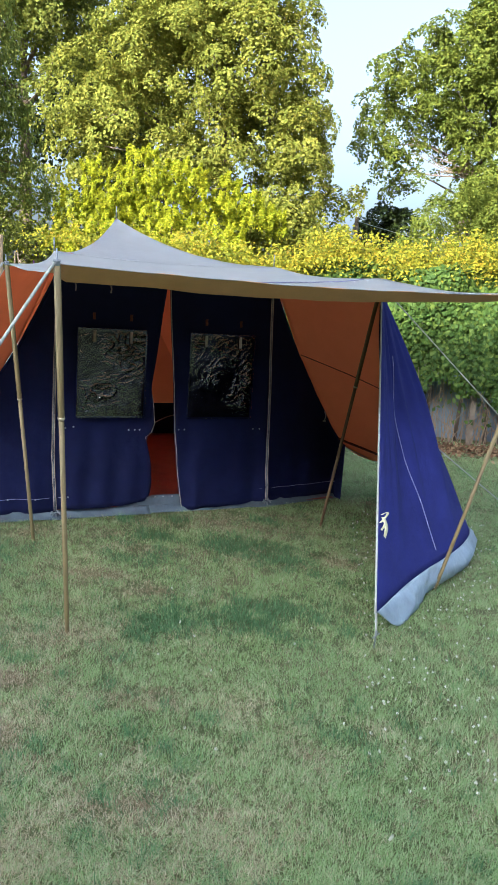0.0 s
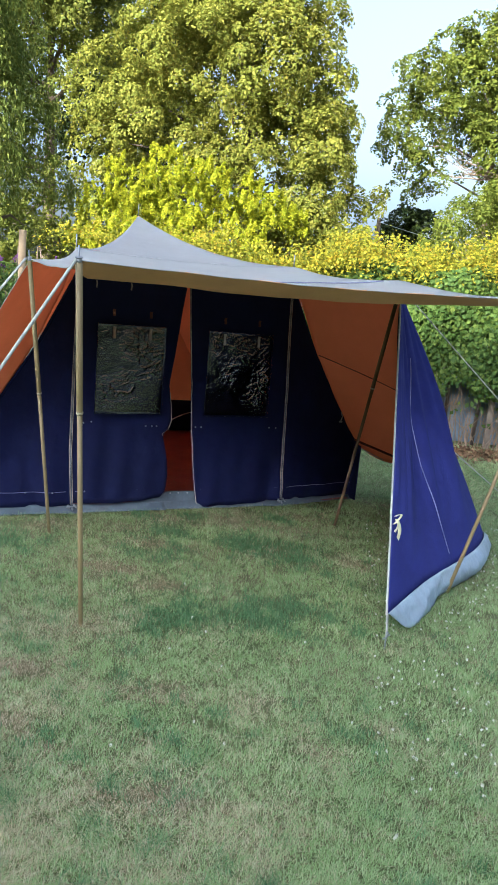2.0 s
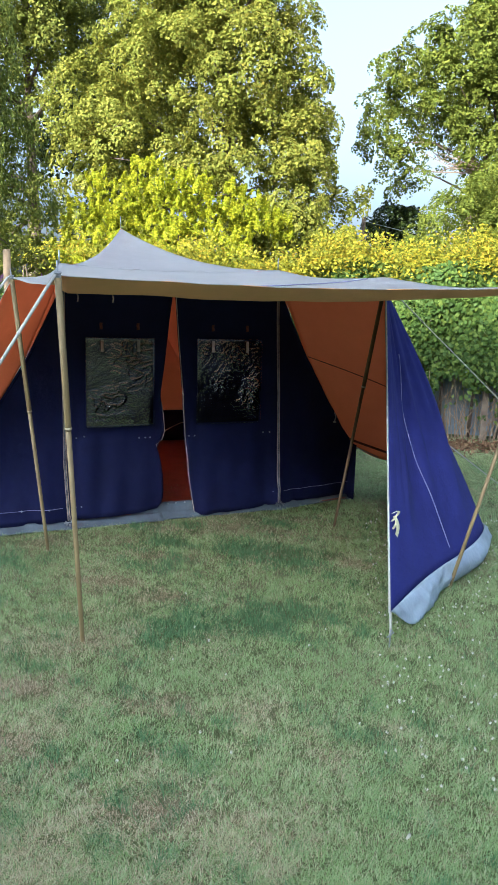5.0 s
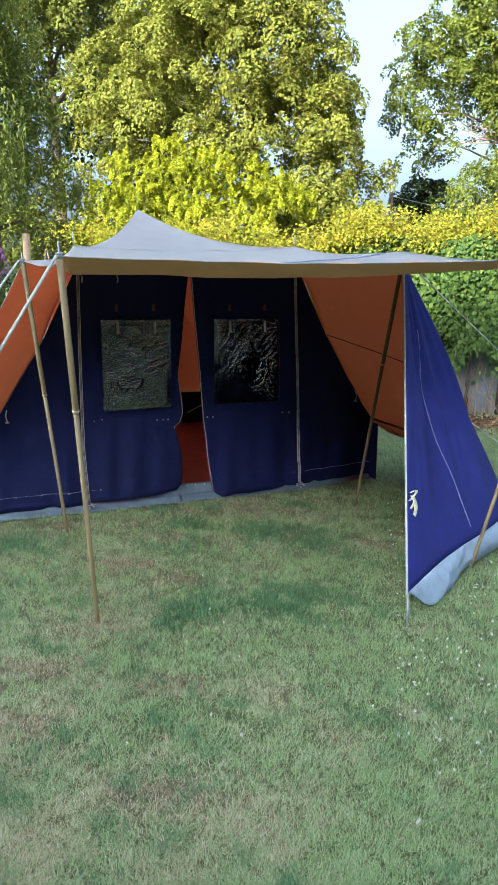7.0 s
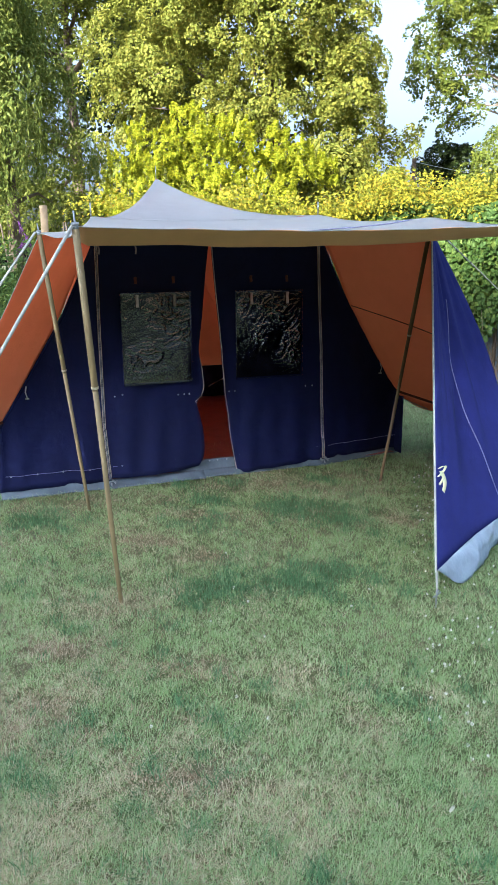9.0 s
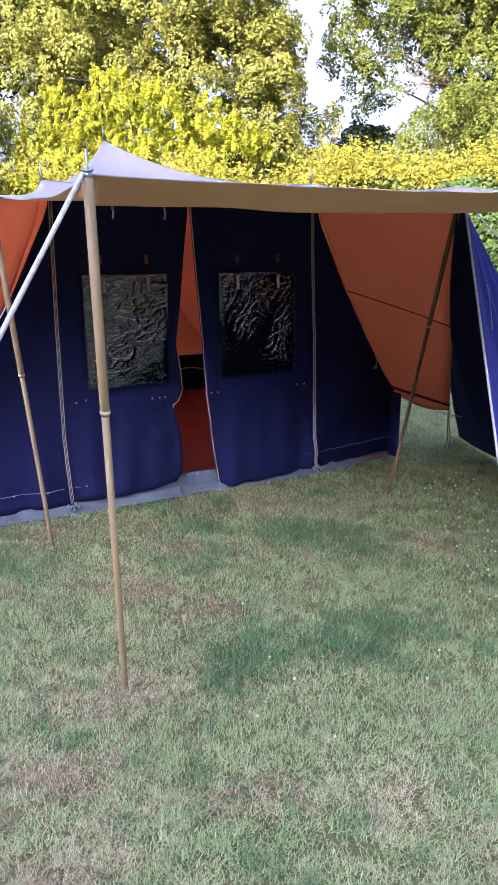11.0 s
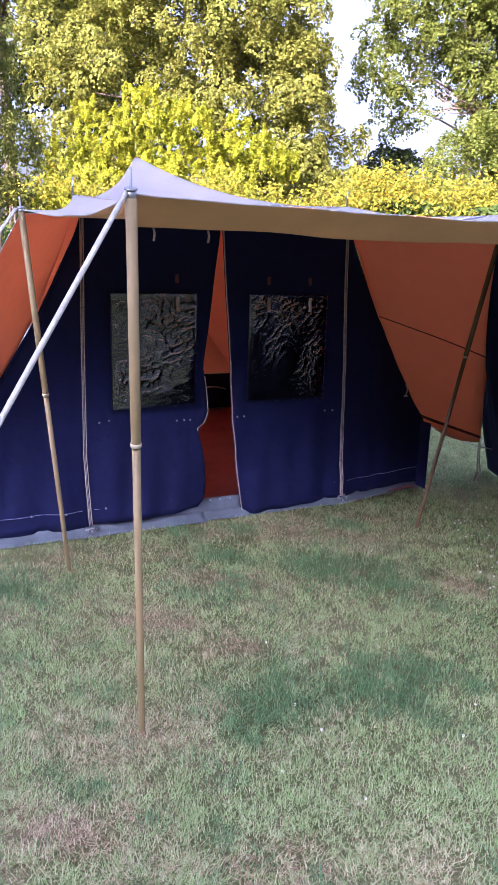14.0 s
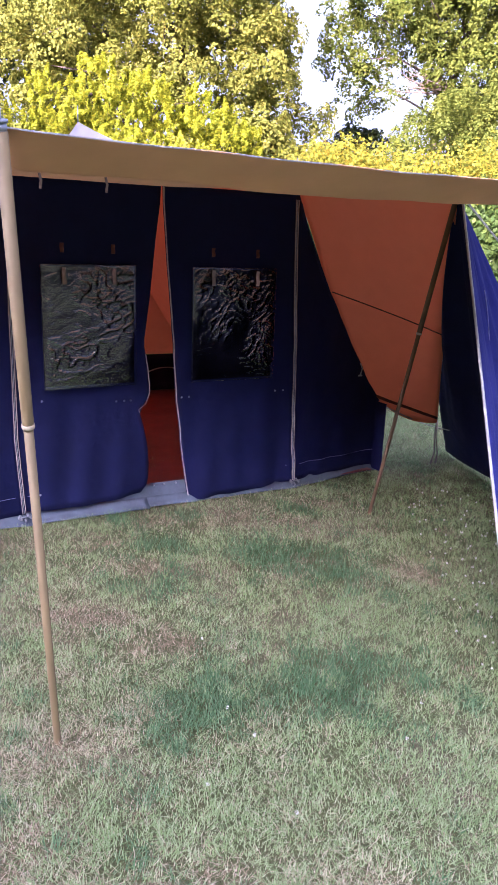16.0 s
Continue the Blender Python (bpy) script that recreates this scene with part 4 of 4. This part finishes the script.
def hedge():
    """The clipped hedge behind the tent; its uneven top shoots carry the low sun in their gold."""
    rng = np.random.default_rng(31)
    ob = base("hedge", pose(0, 10.4, 0), "thick leafy hedge with top shoots coloured golden as in low sun", "hedge")
    n = 120000
    x = rng.uniform(-7.5, 9.5, n)
    top = 2.35 + 0.12 * np.sin(x * 1.3) + 0.10 * np.sin(x * 3.1 + 1) - 0.7 * np.clip(-2.6 - x, 0, 1)
    low = np.where((x > 0.6) & (x < 3.3), 0.72, 0.3) + 0.12 * np.sin(x * 4) + 0.10 * np.sin(x * 11) + np.where(rng.uniform(0, 1, n) < 0.05, -0.5, 0)
    z = low + (top - low) * rng.uniform(0, 1, n) ** 0.8
    bulge = 0.12 * np.sin(x * 2.3 + z * 2.0) + 0.08 * np.sin(x * 5.1 - z * 3)
    y = -0.35 - bulge + np.abs(rng.normal(0, 0.10, n)) + rng.uniform(0, 1, n) ** 4 * 0.5
    at = np.stack([x, y, z], 1)
    leaf_cloud("leaf_face", at, np.tile((0, -1.0, 0.35), (n, 1)), 0.075, HEDGE, ob, 0.7, 1.2, 32)
    m = 60000
    x = rng.uniform(-7.5, 9.5, m)
    t = rng.integers(0, 420, m)
    cx, ch, cy = rng.uniform(-7.5, 9.5, 420), rng.uniform(0.1, 0.55, 420) ** 1.0, rng.uniform(-0.4, 0.5, 420)
    f = rng.uniform(0, 1, m)
    half = rng.uniform(0, 1, m) < 0.55
    px = np.where(half, cx[t] + rng.normal(0, 0.05, m), x)
    base_z = 2.3 + 0.12 * np.sin(px * 1.3) + 0.10 * np.sin(px * 3.1 + 1)
    pz = np.where(half, base_z + ch[t] * f, base_z + rng.normal(0, 0.10, m))
    px = np.where(px < -2.2, px + 2.9 + 4 * rng.uniform(0, 1, m), px)
    base_z = 2.3 + 0.12 * np.sin(px * 1.3) + 0.10 * np.sin(px * 3.1 + 1)
    pz = np.where(half, base_z + ch[t] * f, base_z + rng.normal(0, 0.10, m))
    py = np.where(half, cy[t] + rng.normal(0, 0.05, m), rng.uniform(-0.5, 0.6, m))
    leaf_cloud("sun_toned_shoot_foliage", np.stack([px, py, pz], 1), np.tile((0, -0.6, 0.8), (m, 1)), 0.052, SHOOTS, ob, 0.55, 0.2, 33)
    for i in range(46):
        sx = -7.2 + i * 0.36 + rng.uniform(-0.1, 0.1)
        part("stem", tube(bmesh.new(), [(sx, 0.1, -0.05), (sx + rng.uniform(-0.1, 0.1), 0.05, 1.1), (sx + rng.uniform(-0.2, 0.2), 0.1, 2.3)], [0.03, 0.022, 0.01], 6), BARK, ob)
    bm = bmesh.new()
    for i in range(210):
        sx, sy, h = rng.uniform(0.2, 4.2), rng.uniform(-0.35, 0.25), rng.uniform(0.3, 1.1)
        tube(bm, [(sx, sy, -0.02), (sx + rng.normal(0, 0.08), sy + rng.normal(0, 0.05), h * 0.5), (sx + rng.normal(0, 0.16), sy + rng.normal(0, 0.1), h)], [0.008, 0.006, 0.003], 4, False)
    tagged(part("twig_tangle", bm, TWIG, ob), kind="stuff")
    return ob


hedge()

# fence in the bare foot of the hedge
bm = bmesh.new()
box(bm, (-7.5, 10.75, 0.0), (9.5, 10.79, 0.95), 0.004)
tagged(part("fence_sheet", bm, GALV), "weathered pale fence sheet behind the hedge stems", "fence")
for px in (1.25, 2.35, 3.4):
    bm = bmesh.new()
    box(bm, (px - 0.04, 10.28, -0.05), (px + 0.04, 10.36, 1.05), 0.006)
    tagged(part("fence_post", bm, FENCEWOOD), "grey weathered wooden fence post in the hedge", "post", "posts in the hedge")
bm = bmesh.new()
tube(bm, [(-3.62, 8.0, -0.05), (-3.62, 8.0, 2.35)], 0.045, 8)
tagged(part("wooden_post", bm, CUTWOOD), "pale wooden post beyond the tent", "post")
bm = bmesh.new()
tube(bm, [(1.0, 44.5, -0.1), (1.0, 44.5, 7.3)], [0.15, 0.12], 8)
tagged(part("telegraph_pole", bm, BARK), "distant dark telegraph pole above the hedge", "pole")
bm = bmesh.new()
tube(bm, [(1.0 + 11 * t, 44.5 - 18 * t, 7.1 - 3.6 * t - 0.4 * math.sin(math.pi * t)) for t in np.linspace(0, 1, 12)], 0.016, 5)
tagged(part("overhead_wire", bm, STEEL), "thin overhead wire from the telegraph pole", "wire")


# ---- grass ----
PATCHES = [(-0.22, 4.82, 0.42, 0.20), (0.05, 4.62, 0.28, 0.24), (-0.10, 3.55, 0.34, 0.22), (0.14, 3.75, 0.28, 0.16), (-0.45, 3.40, 0.26, 0.2), (-0.77, 4.34, 0.17, 0.12), (-0.81, 5.32, 0.16, 0.07), (-0.90, 4.84, 0.16, 0.11), (-0.12, 5.53, 0.16, 0.10), (-1.25, 5.2, 0.2, 0.12), (-1.9, 4.2, 0.3, 0.2)]
BARE = [(-0.40, 5.66, 0.20, 0.06), (-0.18, 5.80, 0.16, 0.05), (-2.0, 4.58, 0.22, 0.06), (-1.75, 4.78, 0.14, 0.05), (-0.05, 2.45, 0.09, 0.05), (0.34, 4.82, 0.10, 0.05), (-0.75, 5.12, 0.16, 0.04)]
DRY = [(-1.04, 2.6, 0.3, 0.25), (-0.80, 3.19, 0.14, 0.12), (-0.4, 2.6, 0.3, 0.14), (0.0, 2.65, 0.25, 0.12), (-1.12, 3.55, 0.25, 0.12), (-0.75, 5.15, 0.5, 0.14), (-0.36, 5.7, 0.3, 0.10), (0.08, 5.12, 0.25, 0.12), (0.36, 4.80, 0.3, 0.2), (-0.97, 4.6, 0.25, 0.15), (-0.67, 3.8, 0.3, 0.14), (-1.18, 3.02, 0.25, 0.12), (-0.19, 4.55, 0.25, 0.08), (-0.9, 2.0, 0.5, 0.3), (-0.2, 1.9, 0.4, 0.25), (-1.9, 4.75, 0.4, 0.12), (-1.3, 2.2, 0.6, 0.5), (-0.5, 1.6, 0.6, 0.35)]
# worn strip before the tent and scuffed spots out on the lawn
WORN = [tuple((TENT @ L(u, v, 0))[:2]) + (0.30, 0.15) for u, v in ((-1.6, 0.40), (-1.1, 0.28), (-0.65, 0.42), (-0.2, 0.26), (0.25, 0.32), (0.6, 0.60), (0.95, 0.38), (-0.45, 0.85), (0.35, 1.05), (-0.9, 1.25))]
WORN += [(-0.67, 3.8, 0.28, 0.12), (-1.05, 2.65, 0.22, 0.14), (-0.40, 2.6, 0.20, 0.10), (-0.85, 2.15, 0.35, 0.2), (-0.2, 1.95, 0.25, 0.12), (-0.95, 3.12, 0.14, 0.10), (0.45, 4.7, 0.25, 0.15)]


def spots(x, y, rows):
    f = np.zeros_like(x)
    for a, b, ra, rb in rows:
        f = np.maximum(f, np.exp(-(((x - a) / ra) ** 2 + ((y - b) / rb) ** 2) * 1.2))
    return f


def field(x, y, scale, seed):
    rng = np.random.default_rng(seed)
    f = np.zeros_like(x)
    for _ in range(14):
        k = rng.normal(0, scale, 2)
        f += np.sin(k[0] * x + k[1] * y + rng.uniform(0, 6.28))
    return f / 3.7


def blades(name, label, x, y, h, w, mat, seed, flat, a):
    rng = np.random.default_rng(seed)
    n = len(x)
    lean = rng.uniform(0.2, 1.3, n)
    d = np.stack([np.cos(a), np.sin(a), 0 * a], 1)
    sd = np.stack([-np.sin(a), np.cos(a), 0 * a], 1) * (w * 0.5)[:, None]
    root = np.stack([x, y, rng.uniform(-0.012, 0.004, n)], 1)
    rise = h * (1 - flat * rng.uniform(0.4, 1.0, n)) * (1.05 - 0.3 * lean) + 0.004
    tip = root + d * (h * lean)[:, None]
    tip[:, 2] += rise
    v = np.stack([root - sd, root + sd, tip], 1)
    ob = facets(name, v.reshape(-1, 3), mat, None, 3)
    return tagged(ob, label, "grass", kind="stuff")


def lawn():
    rng = np.random.default_rng(77)
    m, per = 82000, 13
    # tufts, denser where the camera passes near
    ty = 1.2 + 9.3 * rng.uniform(0, 1, m) ** 1.35
    tx = -0.05 * ty + rng.uniform(-1, 1, m) * (0.6 + 0.46 * ty)
    wide = 16000
    tx[:wide], ty[:wide] = rng.uniform(-7, 7, wide), rng.uniform(-3, 10.3, wide)
    dry = 0.75 * spots(tx, ty, DRY) + 0.22 * field(tx, ty, 3.0, 1) + 0.30 * field(tx, ty, 9.0, 2) + 0.25 * field(tx, ty, 26.0, 4) - 0.12 * np.clip(tx, -1, 2)
    lush = 0.85 * spots(tx, ty, PATCHES) + 0.14 * field(tx, ty, 9.0, 3) + 0.24 * field(tx, ty, 22.0, 5)
    bare = spots(tx, ty, BARE) > 0.35 + 0.4 * rng.uniform(0, 1, m)
    tx, ty, dry, lush = tx[~bare], ty[~bare], dry[~bare], lush[~bare]
    m = len(tx)
    r = rng.uniform(0, 1, m)
    t_lush = lush > 0.44 + 0.85 * (r - 0.4)
    t_dry = ~t_lush & (dry > 0.40 + 1.0 * (r - 0.42))
    worn = 0.85 * spots(tx, ty, WORN) + 0.20 * field(tx, ty, 12.0, 6) + 0.15 * field(tx, ty, 30.0, 7)
    t_worn = ~t_lush & (worn > 0.42 + 0.9 * (rng.uniform(0, 1, m) - 0.4))
    kind = np.where(t_lush, 2, np.where(t_worn, 3, np.where(t_dry, 1, 0)))
    way, tall = rng.uniform(0, 6.283, m), rng.uniform(0.55, 1.4, m)
    n = m * per
    kind = np.repeat(kind, per)
    # a few blades of another sort in every tuft
    swap = rng.uniform(0, 1, n)
    kind = np.where((swap < 0.12) & (kind == 0), 1, np.where((swap > 0.70) & (kind == 1), 0, kind))
    spread = 0.010 + 0.004 * np.repeat(ty, per)
    x, y = np.repeat(tx, per) + rng.normal(0, 1, n) * spread, np.repeat(ty, per) + rng.normal(0, 1, n) * spread
    a = np.repeat(way, per) + rng.normal(0, 0.9, n)
    k = np.repeat(tall, per) * rng.uniform(0.7, 1.3, n)
    for c, name, label, h, w, mat, flat in ((3, "dead_thatch", "brown dead thatch where the lawn is worn", 0.024, 0.0026, THATCH, 0.9), (2, "lush_grass", "dark green lush tufts in the lawn", 0.038, 0.0034, LUSH, 0.2), (1, "dry_grass", "pale dry straw in the lawn", 0.036, 0.0022, STRAW, 0.88), (0, "lawn_grass", "short mown green grass", 0.025, 0.0032, GRASS, 0.5)):
        q = kind == c
        blades(name, label, x[q], y[q], h * k[q], w * rng.uniform(0.7, 1.3, n)[q], mat, c, flat, a[q])


lawn()


def clovers():
    rng = np.random.default_rng(5)
    n = 640
    x = np.concatenate([rng.uniform(0.6, 2.6, 625), rng.uniform(-0.6, 0.9, 15)])
    y = np.concatenate([rng.uniform(2.2, 6.0, 625), rng.uniform(2.0, 4.2, 15)])
    at = np.repeat(np.stack([x, y, rng.uniform(0.02, 0.04, n)], 1), 14, 0)
    q = rng.normal(0, 1, (len(at), 3))
    q /= np.linalg.norm(q, axis=1, keepdims=True)
    ob = leaf_cloud("clover_flowers", at + q * 0.005, q, 0.0070, CLOVER, None, 0.7, 0, 6)
    tagged(ob, "small white clover flowers in the grass", "flowers", kind="stuff")
    m = 5000
    at = np.stack([rng.uniform(0.5, 5.0, m), 9.75 + rng.normal(0, 0.25, m), rng.uniform(0, 0.03, m)], 1)
    ob = leaf_cloud("leaf_litter", at, np.tile((0, 0, 1.0), (m, 1)), 0.06, LITTER, None, 0.6, 0, 7)
    tagged(ob, "brown dead leaves under the hedge", "leaves", kind="stuff")


clovers()
bm = bmesh.new()
tube(bm, [(0.645, 1.95, 0.008), (0.655, 1.96, 0.016), (0.66, 1.975, 0.012)], [0.004, 0.006, 0.002], 6)
tagged(part("feather_scrap", bm, CLOVER), "small white scrap lying on the grass", "litter")
